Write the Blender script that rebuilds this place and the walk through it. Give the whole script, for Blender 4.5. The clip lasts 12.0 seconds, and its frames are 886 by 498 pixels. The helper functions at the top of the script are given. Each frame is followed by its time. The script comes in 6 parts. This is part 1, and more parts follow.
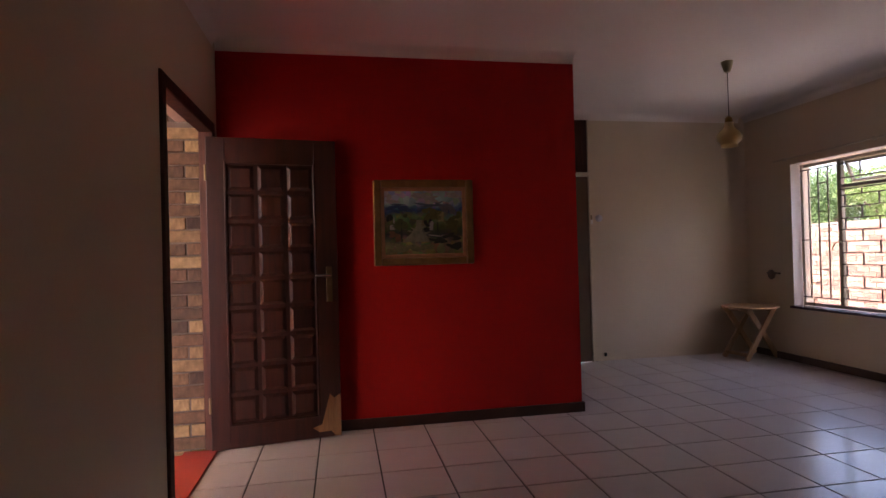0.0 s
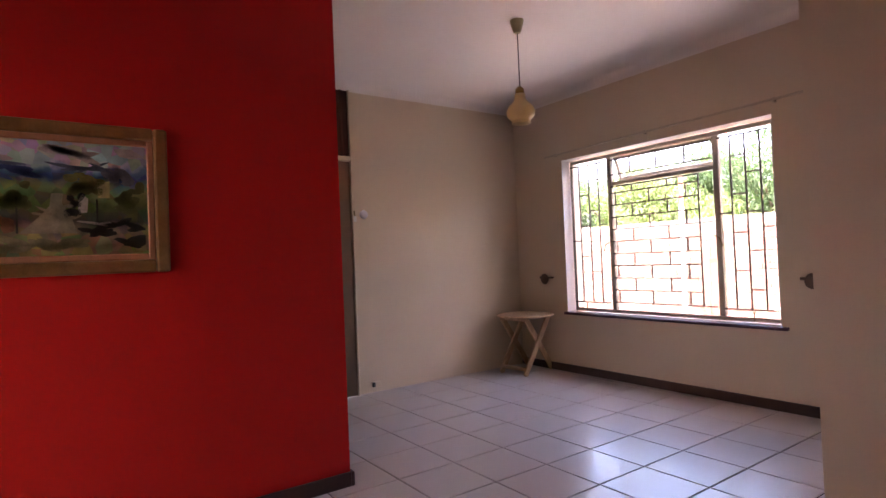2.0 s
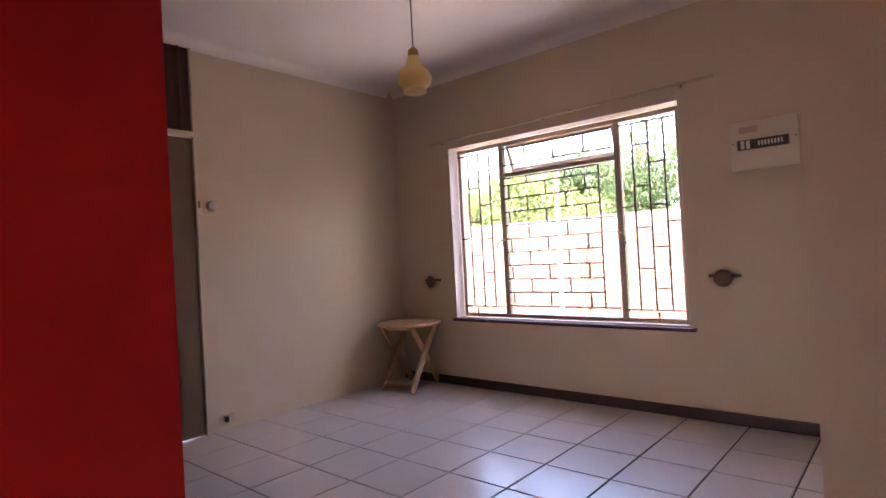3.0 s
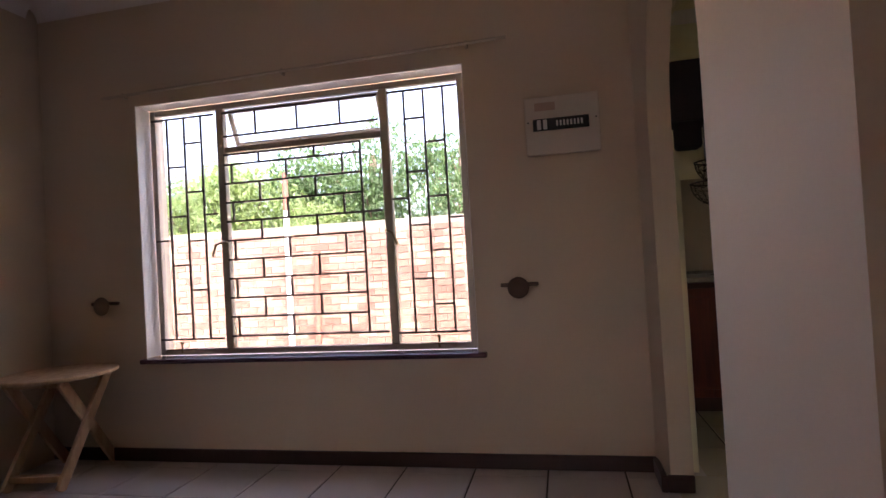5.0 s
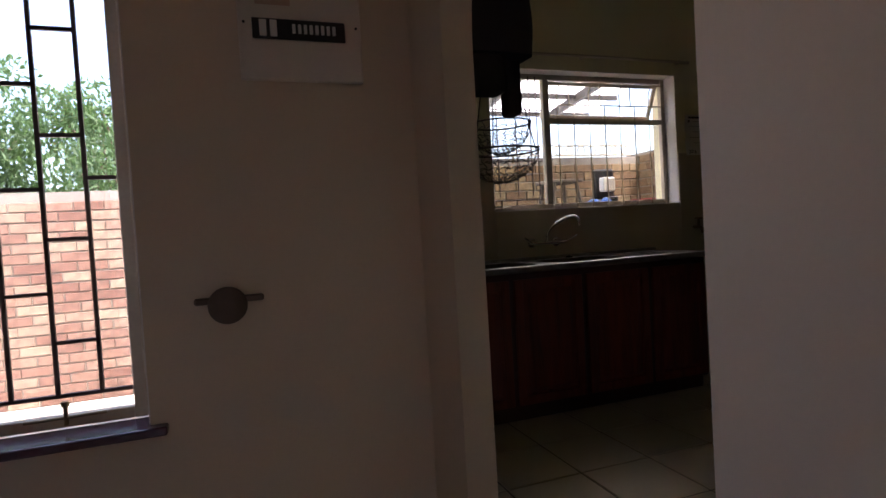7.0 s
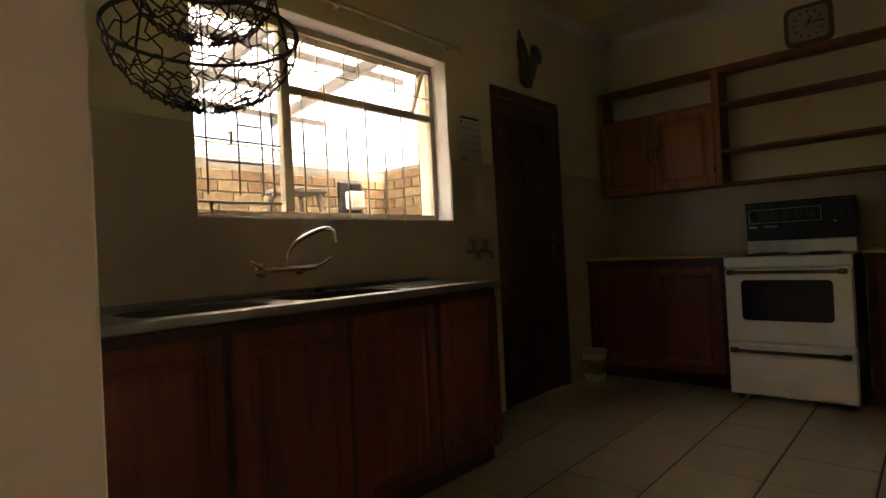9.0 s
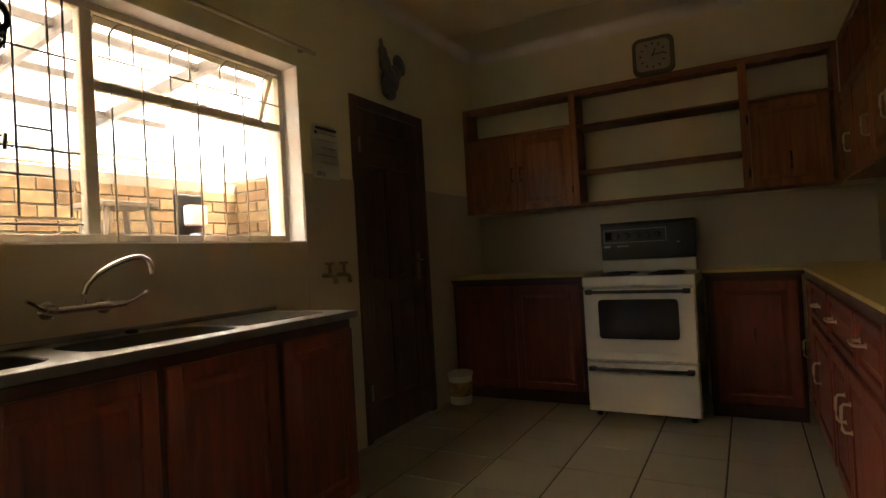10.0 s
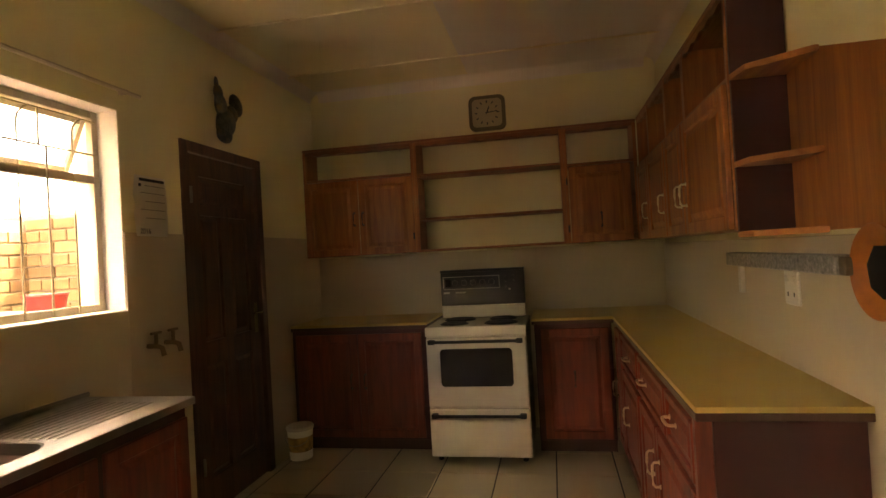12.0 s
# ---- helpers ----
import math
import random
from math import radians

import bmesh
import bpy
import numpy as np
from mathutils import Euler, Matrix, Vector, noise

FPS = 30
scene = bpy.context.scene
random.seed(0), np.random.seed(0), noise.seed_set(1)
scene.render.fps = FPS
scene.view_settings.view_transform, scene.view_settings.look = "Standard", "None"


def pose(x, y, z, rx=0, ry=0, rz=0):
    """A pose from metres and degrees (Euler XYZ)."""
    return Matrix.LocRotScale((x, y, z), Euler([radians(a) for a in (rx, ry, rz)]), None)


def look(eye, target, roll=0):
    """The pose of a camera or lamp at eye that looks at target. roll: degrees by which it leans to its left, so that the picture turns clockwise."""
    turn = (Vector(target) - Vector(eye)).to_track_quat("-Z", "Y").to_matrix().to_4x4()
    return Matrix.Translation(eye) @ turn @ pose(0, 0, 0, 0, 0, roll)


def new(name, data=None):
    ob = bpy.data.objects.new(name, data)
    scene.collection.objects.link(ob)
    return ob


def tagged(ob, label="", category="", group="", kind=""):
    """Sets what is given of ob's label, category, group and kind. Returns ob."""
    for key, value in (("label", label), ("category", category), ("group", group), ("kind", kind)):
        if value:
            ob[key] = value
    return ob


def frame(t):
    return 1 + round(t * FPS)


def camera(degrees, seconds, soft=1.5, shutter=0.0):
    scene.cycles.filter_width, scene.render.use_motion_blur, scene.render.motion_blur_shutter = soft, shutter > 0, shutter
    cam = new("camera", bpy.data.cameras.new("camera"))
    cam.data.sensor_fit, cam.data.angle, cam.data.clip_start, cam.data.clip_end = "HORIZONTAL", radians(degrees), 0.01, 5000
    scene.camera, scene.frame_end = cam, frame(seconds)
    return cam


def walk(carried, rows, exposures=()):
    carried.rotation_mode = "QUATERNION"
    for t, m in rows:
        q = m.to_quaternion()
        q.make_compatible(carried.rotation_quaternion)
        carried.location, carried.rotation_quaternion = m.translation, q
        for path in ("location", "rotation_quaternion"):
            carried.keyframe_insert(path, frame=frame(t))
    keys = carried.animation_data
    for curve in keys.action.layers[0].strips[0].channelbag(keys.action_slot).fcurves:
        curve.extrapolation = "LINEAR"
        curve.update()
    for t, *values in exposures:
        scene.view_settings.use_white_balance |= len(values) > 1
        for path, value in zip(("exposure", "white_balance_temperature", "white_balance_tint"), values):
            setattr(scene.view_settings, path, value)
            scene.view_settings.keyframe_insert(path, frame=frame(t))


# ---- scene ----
cam = camera(77.0, 12.0)
PATH = [
    (0, (-0.048, 0.426, 1.242), (0.312, 2.394, 1.257), -1.5),
    (0.5, (0.067, 0.739, 1.204), (0.627, 2.659, 1.228), -1.6),
    (1, (0.195, 1.081, 1.185), (0.97, 2.924, 1.215), -1.9),
    (1.5, (0.337, 1.416, 1.171), (1.3, 3.169, 1.204), -2.1),
    (2, (0.488, 1.754, 1.166), (1.641, 3.387, 1.2), -2.4),
    (2.5, (0.672, 2.08, 1.152), (2.013, 3.563, 1.19), -2.7),
    (4.5, (1.516, 3.073, 1.149), (3.403, 3.735, 1.152), -3.3),
    (5, (1.804, 3.133, 1.078), (3.76, 3.549, 1.114), -3.3),
    (5.5, (2.038, 3.258, 1.161), (4.034, 3.383, 1.13), -3.6),
    (6, (2.332, 3.405, 1.125), (4.322, 3.209, 1.088), -3.6),
    (6.5, (2.618, 3.367, 1.1), (4.566, 2.914, 1.037), -3.7),
    (7, (2.891, 3.304, 1.09), (4.773, 2.629, 1.025), -3.4),
    (9, (4.021, 2.742, 1.008), (5.354, 1.25, 1.023), -2.9),
    (9.5, (4.082, 2.632, 1.038), (5.218, 0.986, 1.063), -3.0),
    (10, (4.105, 2.502, 1.082), (5.064, 0.747, 1.105), -3.2),
    (10.5, (4.126, 2.422, 1.158), (4.961, 0.605, 1.179), -3.2),
    (11, (4.151, 2.416, 1.256), (4.869, 0.549, 1.27), -3.2),
    (11.5, (4.168, 2.448, 1.317), (4.713, 0.524, 1.339), -3.2),
    (12, (4.196, 2.52, 1.367), (4.58, 0.557, 1.386), -3.2),
]
EXPOSURES = [
    (0.0, 3.5, 6600, 31),
    (1.0, 4.12, 6500, 36),
    (2.5, 4.68, 6550, 33),
    (4.5, 3.88, 6500, 28),
    (5.5, 3.4, 6150, 24),
    (7.0, 2.87, 6050, 21),
    (9.0, 4.03, 8200, 16),
    (10.5, 4.72, 9200, 18),
    (12.0, 5.45, 12000, 24),
]
walk(cam, [(t, look(eye, target, roll)) for t, eye, target, roll in PATH], EXPOSURES)

# ---- world and sun ----
world = bpy.data.worlds.new("sky")
scene.world = world
world.use_nodes = True
wn, wl = world.node_tree.nodes, world.node_tree.links
sky = wn.new("ShaderNodeTexSky")
sky.sky_type, sky.sun_disc = "NISHITA", False
SUN_ELEVATION, SUN_AZIMUTH = 58.0, 232.0     # degrees; azimuth clockwise from +y
sky.sun_elevation, sky.sun_rotation = radians(SUN_ELEVATION), radians(SUN_AZIMUTH)
sky.air_density, sky.dust_density = 1.0, 6.0
wl.new(sky.outputs[0], wn["Background"].inputs[0])
wn["Background"].inputs[1].default_value = 0.15
sun = new("sun", bpy.data.lights.new("sun", "SUN"))
sun.data.energy, sun.data.angle, sun.data.color = 0.9, radians(12), (1.0, 0.95, 0.86)
_a, _e = radians(SUN_AZIMUTH), radians(SUN_ELEVATION)
sun.matrix_world = look((math.sin(_a) * math.cos(_e) * 30, math.cos(_a) * math.cos(_e) * 30, math.sin(_e) * 30), (0, 0, 0))


# ---- materials ----
def mat(name, color, rough=0.6, metal=0.0, vary=0.12, scale=3.0, fine=60.0, bump=0.15, stretch=(1, 1, 1), random=0.0, clear=0.0,
        stain=None, stain_amount=0.0, spec=0.5, soft=0.0):
    """A painted, plastered, tiled or wooden surface: large stains, fine grain, relief."""
    m = bpy.data.materials.new(name)
    m.use_nodes = True
    n, l = m.node_tree.nodes, m.node_tree.links
    b = n["Principled BSDF"]
    b.inputs["Metallic"].default_value = metal
    b.inputs["Specular IOR Level"].default_value = spec
    b.inputs["Coat Weight"].default_value = clear
    b.inputs["Coat Roughness"].default_value = 0.12
    co = n.new("ShaderNodeTexCoord")
    mp = n.new("ShaderNodeMapping")
    mp.inputs["Scale"].default_value = stretch
    l.new(co.outputs["Object"], mp.inputs["Vector"])
    if random:
        pick, far = n.new("ShaderNodeObjectInfo"), n.new("ShaderNodeVectorMath")
        far.operation = "SCALE"
        far.inputs[0].default_value = (37.0, 23.0, 11.0)
        l.new(pick.outputs["Random"], far.inputs["Scale"])
        l.new(far.outputs[0], mp.inputs["Location"])
    big, small = n.new("ShaderNodeTexNoise"), n.new("ShaderNodeTexNoise")
    big.inputs["Scale"].default_value, big.inputs["Detail"].default_value = scale, 5
    small.inputs["Scale"].default_value, small.inputs["Detail"].default_value = fine, 3
    for t in (big, small):
        l.new(mp.outputs[0], t.inputs["Vector"])
    total = n.new("ShaderNodeMath")
    total.operation = "MULTIPLY_ADD"
    l.new(small.outputs["Fac"], total.inputs[0])
    total.inputs[1].default_value = 0.4
    l.new(big.outputs["Fac"], total.inputs[2])
    last = total.outputs[0]
    if random:
        info = n.new("ShaderNodeObjectInfo")
        add = n.new("ShaderNodeMath")
        add.operation = "MULTIPLY_ADD"
        l.new(info.outputs["Random"], add.inputs[0])
        add.inputs[1].default_value = random
        l.new(last, add.inputs[2])
        last = add.outputs[0]
    ramp = n.new("ShaderNodeMapRange")
    ramp.inputs[1].default_value, ramp.inputs[2].default_value = 0.35, 1.05 + random
    ramp.inputs[3].default_value, ramp.inputs[4].default_value = 1 - vary, 1 + vary
    l.new(last, ramp.inputs[0])
    mul = n.new("ShaderNodeVectorMath")
    mul.operation = "SCALE"
    mul.inputs[0].default_value = color
    l.new(ramp.outputs[0], mul.inputs["Scale"])
    out = mul.outputs[0]
    if stain:
        blot = n.new("ShaderNodeTexNoise")
        blot.inputs["Scale"].default_value, blot.inputs["Detail"].default_value = scale * 0.45, 7
        l.new(mp.outputs[0], blot.inputs["Vector"])
        edge = n.new("ShaderNodeMapRange")
        edge.inputs[1].default_value, edge.inputs[2].default_value = 0.5, 0.75
        edge.inputs[3].default_value, edge.inputs[4].default_value = 0.0, stain_amount
        l.new(blot.outputs["Fac"], edge.inputs[0])
        mix = n.new("ShaderNodeMix")
        mix.data_type = "RGBA"
        l.new(edge.outputs[0], mix.inputs["Factor"])
        l.new(out, mix.inputs["A"])
        mix.inputs["B"].default_value = (*stain, 1)
        out = mix.outputs["Result"]
    l.new(out, b.inputs["Base Color"])
    rr = n.new("ShaderNodeMapRange")
    rr.inputs[1].default_value, rr.inputs[2].default_value = 0.3, 0.7
    rr.inputs[3].default_value, rr.inputs[4].default_value = (max(rough - 0.06, 0.30), min(rough + 0.06, 1)) if rough >= 0.30 else (rough * 0.85, min(rough * 1.15, 0.26))
    l.new(big.outputs["Fac"], rr.inputs[0])
    l.new(rr.outputs[0], b.inputs["Roughness"])
    if bump:
        bp = n.new("ShaderNodeBump")
        bp.inputs["Strength"].default_value, bp.inputs["Distance"].default_value = bump, 0.004
        l.new(total.outputs[0], bp.inputs["Height"])
        l.new(bp.outputs[0], b.inputs["Normal"])
    return m


def wood(name, color, dark, axis=2, rough=0.4, clear=0.2, scale=1.0):
    """Varnished timber: streaks along one axis, with rings and pores."""
    m = bpy.data.materials.new(name)
    m.use_nodes = True
    n, l = m.node_tree.nodes, m.node_tree.links
    b = n["Principled BSDF"]
    co, mp = n.new("ShaderNodeTexCoord"), n.new("ShaderNodeMapping")
    s = [14.0 * scale] * 3
    s[axis] = 1.1 * scale
    mp.inputs["Scale"].default_value = s
    info = n.new("ShaderNodeObjectInfo")
    shift = n.new("ShaderNodeVectorMath")
    shift.operation = "SCALE"
    shift.inputs[0].default_value = (7.0, 3.0, 5.0)
    l.new(info.outputs["Random"], shift.inputs["Scale"])
    l.new(shift.outputs[0], mp.inputs["Location"])
    l.new(co.outputs["Object"], mp.inputs["Vector"])
    grain, pore = n.new("ShaderNodeTexNoise"), n.new("ShaderNodeTexNoise")
    grain.inputs["Scale"].default_value, grain.inputs["Detail"].default_value, grain.inputs["Distortion"].default_value = 1.6, 6, 0.8
    pore.inputs["Scale"].default_value, pore.inputs["Detail"].default_value = 9.0, 4
    for t in (grain, pore):
        l.new(mp.outputs[0], t.inputs["Vector"])
    add = n.new("ShaderNodeMath")
    add.operation = "MULTIPLY_ADD"
    l.new(pore.outputs["Fac"], add.inputs[0])
    add.inputs[1].default_value = 0.35
    l.new(grain.outputs["Fac"], add.inputs[2])
    ramp = n.new("ShaderNodeValToRGB")
    ramp.color_ramp.elements[0].position, ramp.color_ramp.elements[0].color = 0.42, (*dark, 1)
    ramp.color_ramp.elements[1].position, ramp.color_ramp.elements[1].color = 0.85, (*color, 1)
    l.new(add.outputs[0], ramp.inputs[0])
    l.new(ramp.outputs[0], b.inputs["Base Color"])
    b.inputs["Roughness"].default_value = rough
    b.inputs["Coat Weight"].default_value, b.inputs["Coat Roughness"].default_value = clear, 0.2
    bp = n.new("ShaderNodeBump")
    bp.inputs["Strength"].default_value, bp.inputs["Distance"].default_value = 0.12, 0.003
    l.new(add.outputs[0], bp.inputs["Height"])
    l.new(bp.outputs[0], b.inputs["Normal"])
    return m


def brick_mat(name, low, mid, high):
    """Face brick: every brick its own burn, with pits and streaks."""
    m = bpy.data.materials.new(name)
    m.use_nodes = True
    n, l = m.node_tree.nodes, m.node_tree.links
    b = n["Principled BSDF"]
    b.inputs["Roughness"].default_value = 0.9
    info, geo = n.new("ShaderNodeObjectInfo"), n.new("ShaderNodeNewGeometry")
    add = n.new("ShaderNodeMath")
    l.new(info.outputs["Random"], add.inputs[0])
    l.new(geo.outputs["Random Per Island"], add.inputs[1])
    frac = n.new("ShaderNodeMath")
    frac.operation = "FRACT"
    l.new(add.outputs[0], frac.inputs[0])
    ramp = n.new("ShaderNodeValToRGB")
    e = ramp.color_ramp.elements
    e[0].color, e[1].color = (*low, 1), (*high, 1)
    e.new(0.5).color = (*mid, 1)
    l.new(frac.outputs[0], ramp.inputs[0])
    co, t = n.new("ShaderNodeTexCoord"), n.new("ShaderNodeTexNoise")
    t.inputs["Scale"].default_value, t.inputs["Detail"].default_value = 25, 6
    l.new(co.outputs["Object"], t.inputs["Vector"])
    rr = n.new("ShaderNodeMapRange")
    rr.inputs[1].default_value, rr.inputs[2].default_value, rr.inputs[3].default_value, rr.inputs[4].default_value = 0.3, 0.7, 0.7, 1.25
    l.new(t.outputs["Fac"], rr.inputs[0])
    mul = n.new("ShaderNodeVectorMath")
    mul.operation = "SCALE"
    l.new(ramp.outputs[0], mul.inputs[0])
    l.new(rr.outputs[0], mul.inputs["Scale"])
    l.new(mul.outputs[0], b.inputs["Base Color"])
    bp = n.new("ShaderNodeBump")
    bp.inputs["Strength"].default_value, bp.inputs["Distance"].default_value = 0.5, 0.006
    l.new(t.outputs["Fac"], bp.inputs["Height"])
    l.new(bp.outputs[0], b.inputs["Normal"])
    return m


def glass_mat(name, color=(1, 1, 1), rough=0.0, ior=1.45):
    m = bpy.data.materials.new(name)
    m.use_nodes = True
    b = m.node_tree.nodes["Principled BSDF"]
    b.inputs["Base Color"].default_value = (*color, 1)
    b.inputs["Roughness"].default_value, b.inputs["IOR"].default_value = rough, ior
    b.inputs["Transmission Weight"].default_value = 1.0
    return m


def pane_mat(name):
    """Thin clear sheet glass: straight through, with a mirror gloss that grows at a slant."""
    m = bpy.data.materials.new(name)
    m.use_nodes = True
    n, l = m.node_tree.nodes, m.node_tree.links
    tr, gl, mx, fr = n.new("ShaderNodeBsdfTransparent"), n.new("ShaderNodeBsdfGlossy"), n.new("ShaderNodeMixShader"), n.new("ShaderNodeLayerWeight")
    po, sc = n.new("ShaderNodeMath"), n.new("ShaderNodeMath")
    po.operation, sc.operation = "POWER", "MULTIPLY_ADD"
    po.inputs[1].default_value, sc.inputs[1].default_value, sc.inputs[2].default_value = 5.0, 0.9, 0.035
    tr.inputs[0].default_value = (0.96, 0.97, 0.96, 1)
    gl.inputs["Roughness"].default_value = 0.0
    fr.inputs[0].default_value = 0.5
    l.new(fr.outputs["Facing"], po.inputs[0])
    l.new(po.outputs[0], sc.inputs[0])
    l.new(sc.outputs[0], mx.inputs[0])
    l.new(tr.outputs[0], mx.inputs[1])
    l.new(gl.outputs[0], mx.inputs[2])
    l.new(mx.outputs[0], n["Material Output"].inputs[0])
    return m


def leaf_mat(name, color):
    m = mat(name, color, rough=0.55, vary=0.45, scale=1.2, fine=14, bump=0.0)
    n, l = m.node_tree.nodes, m.node_tree.links
    b = n["Principled BSDF"]
    tr, mx = n.new("ShaderNodeBsdfTranslucent"), n.new("ShaderNodeMixShader")
    tr.inputs[0].default_value = (color[0] * 1.6, color[1] * 1.7, color[2], 1)
    mx.inputs[0].default_value = 0.4
    l.new(b.outputs[0], mx.inputs[1])
    l.new(tr.outputs[0], mx.inputs[2])
    l.new(mx.outputs[0], n["Material Output"].inputs[0])
    return m


def sheet_mat(name, color):
    m = bpy.data.materials.new(name)
    m.use_nodes = True
    n, l = m.node_tree.nodes, m.node_tree.links
    tr, df, mx = n.new("ShaderNodeBsdfTranslucent"), n.new("ShaderNodeBsdfDiffuse"), n.new("ShaderNodeMixShader")
    tr.inputs[0].default_value = df.inputs[0].default_value = (*color, 1)
    mx.inputs[0].default_value = 0.25
    l.new(tr.outputs[0], mx.inputs[1])
    l.new(df.outputs[0], mx.inputs[2])
    l.new(mx.outputs[0], n["Material Output"].inputs[0])
    return m


CREAM = mat("cream_wall_paint", (0.64, 0.52, 0.375), rough=0.55, vary=0.05, scale=1.6, fine=90, bump=0.12, stain=(0.5, 0.4, 0.28), stain_amount=0.18)
KCREAM = mat("kitchen_wall_paint", (0.80, 0.74, 0.50), rough=0.6, vary=0.05, scale=1.7, fine=90, bump=0.1, stain=(0.66, 0.58, 0.36), stain_amount=0.2)
RED = mat("red_wall_paint", (0.50, 0.012, 0.006), rough=0.6, vary=0.07, scale=1.2, fine=120, bump=0.08, spec=0.25)
KCEILING = mat("kitchen_ceiling_paint", (0.84, 0.74, 0.53), rough=0.8, vary=0.04, scale=0.9, fine=70, bump=0.1, stain=(0.7, 0.6, 0.42), stain_amount=0.2)
GREYWOOD = mat("weathered_grey_timber", (0.15, 0.12, 0.095), rough=0.8, vary=0.3, scale=12, fine=90, bump=0.3)
CEILING = mat("ceiling_paint", (0.80, 0.74, 0.68), rough=0.8, vary=0.04, scale=0.9, fine=70, bump=0.1, stain=(0.68, 0.6, 0.52), stain_amount=0.2)
TILE = mat("cream_floor_tile", (0.54, 0.47, 0.425), rough=0.34, vary=0.06, scale=3, fine=45, bump=0.015, random=0.3, clear=0.35)
KTILE = mat("beige_kitchen_floor_tile", (0.40, 0.335, 0.225), rough=0.38, vary=0.07, scale=3, fine=45, bump=0.02, random=0.35, clear=0.15)
GROUT = mat("dark_grout", (0.07, 0.055, 0.05), rough=0.95, vary=0.3, scale=8, fine=80)
DADO = mat("beige_wall_tile", (0.56, 0.47, 0.33), rough=0.36, vary=0.06, scale=3, fine=40, bump=0.03, random=0.2)
SKIRT = mat("dark_brown_skirting", (0.055, 0.025, 0.018), rough=0.4, vary=0.2, scale=6, fine=60)
SILL = mat("plum_painted_sill", (0.10, 0.045, 0.06), rough=0.25, vary=0.2, scale=8, fine=60, clear=0.3)
PAINT = mat("window_frame_paint", (0.52, 0.44, 0.33), rough=0.5, vary=0.15, scale=9, fine=80, stain=(0.25, 0.17, 0.1), stain_amount=0.3)
WHITE = mat("white_reveal_paint", (0.75, 0.7, 0.66), rough=0.6, vary=0.06, scale=3, fine=80)
BAR = mat("burglar_bar_steel", (0.13, 0.09, 0.08), rough=0.55, metal=0.3, vary=0.3, scale=20, fine=90)
KBAR = mat("cream_burglar_bar", (0.42, 0.34, 0.22), rough=0.5, vary=0.2, scale=20, fine=90)
BLACK = mat("black_enamel", (0.012, 0.012, 0.013), rough=0.3, vary=0.2, scale=20, fine=90, bump=0.03)
ENAMEL = mat("cream_stove_enamel", (0.74, 0.68, 0.55), rough=0.25, vary=0.05, scale=4, fine=60, bump=0.01, clear=0.4, stain=(0.5, 0.4, 0.28), stain_amount=0.25)
IRON = mat("cast_iron", (0.014, 0.012, 0.012), rough=0.75, vary=0.3, scale=20, fine=90, bump=0.2)
OVEN = mat("oven_glass", (0.02, 0.016, 0.018), rough=0.12, vary=0.1, bump=0.0, clear=0.6)
# rough worn bowl steel; the dim kitchen it mirrors is darkened into its colour
WORN_SHADED_STEEL = mat("worn_shaded_bowl_steel", (0.10, 0.09, 0.08), rough=0.5, metal=0.8, vary=0.2, scale=9, fine=120, bump=0.08)
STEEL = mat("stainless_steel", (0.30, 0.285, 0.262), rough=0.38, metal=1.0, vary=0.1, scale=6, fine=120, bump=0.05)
CHROME = mat("chrome", (0.75, 0.73, 0.7), rough=0.15, metal=1.0, vary=0.05, bump=0.0)
NICKEL = mat("bright_nickel", (0.86, 0.78, 0.62), rough=0.3, metal=1.0, vary=0.05, bump=0.0)
BRASS = mat("aged_brass", (0.28, 0.21, 0.12), rough=0.35, metal=1.0, vary=0.2, scale=20)
DOORWOOD = wood("dark_front_door_timber", (0.055, 0.014, 0.007), (0.022, 0.006, 0.003), axis=2, rough=0.42, clear=0.12)
FRAMEWOOD = wood("front_door_frame_timber", (0.105, 0.030, 0.013), (0.04, 0.011, 0.006), axis=2, rough=0.65, clear=0.0)
KDOORWOOD = wood("dark_kitchen_door_timber", (0.15, 0.065, 0.034), (0.06, 0.026, 0.015), axis=2, rough=0.45, clear=0.15)
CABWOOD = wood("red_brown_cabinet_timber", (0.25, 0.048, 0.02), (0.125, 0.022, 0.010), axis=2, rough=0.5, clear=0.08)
CABWOOD_X = wood("red_brown_cabinet_rail_x", (0.30, 0.085, 0.03), (0.15, 0.036, 0.014), axis=0, rough=0.38, clear=0.25)
CABWOOD_Y = wood("red_brown_cabinet_rail_y", (0.30, 0.085, 0.03), (0.15, 0.036, 0.014), axis=1, rough=0.38, clear=0.25)
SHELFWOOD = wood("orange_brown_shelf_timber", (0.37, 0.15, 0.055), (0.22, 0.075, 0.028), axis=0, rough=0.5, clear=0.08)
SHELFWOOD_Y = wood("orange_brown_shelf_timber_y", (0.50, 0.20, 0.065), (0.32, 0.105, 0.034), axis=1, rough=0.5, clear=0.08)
# cabinet timber with the window's light on the upper cupboards lightened into its colour
LIT_UPPERWOOD = wood("window_lit_cupboard_timber", (0.50, 0.18, 0.052), (0.29, 0.085, 0.026), axis=2, rough=0.45, clear=0.12)
PANEL = mat("dark_red_laminate_panel", (0.075, 0.017, 0.012), rough=0.5, vary=0.15, scale=5, fine=60, bump=0.04)
PINE = wood("pale_pine", (0.55, 0.36, 0.2), (0.38, 0.22, 0.11), axis=2, rough=0.55, clear=0.05)
LAMINATE = mat("mustard_laminate_worktop", (0.55, 0.39, 0.12), rough=0.45, vary=0.08, scale=7, fine=160, bump=0.03)
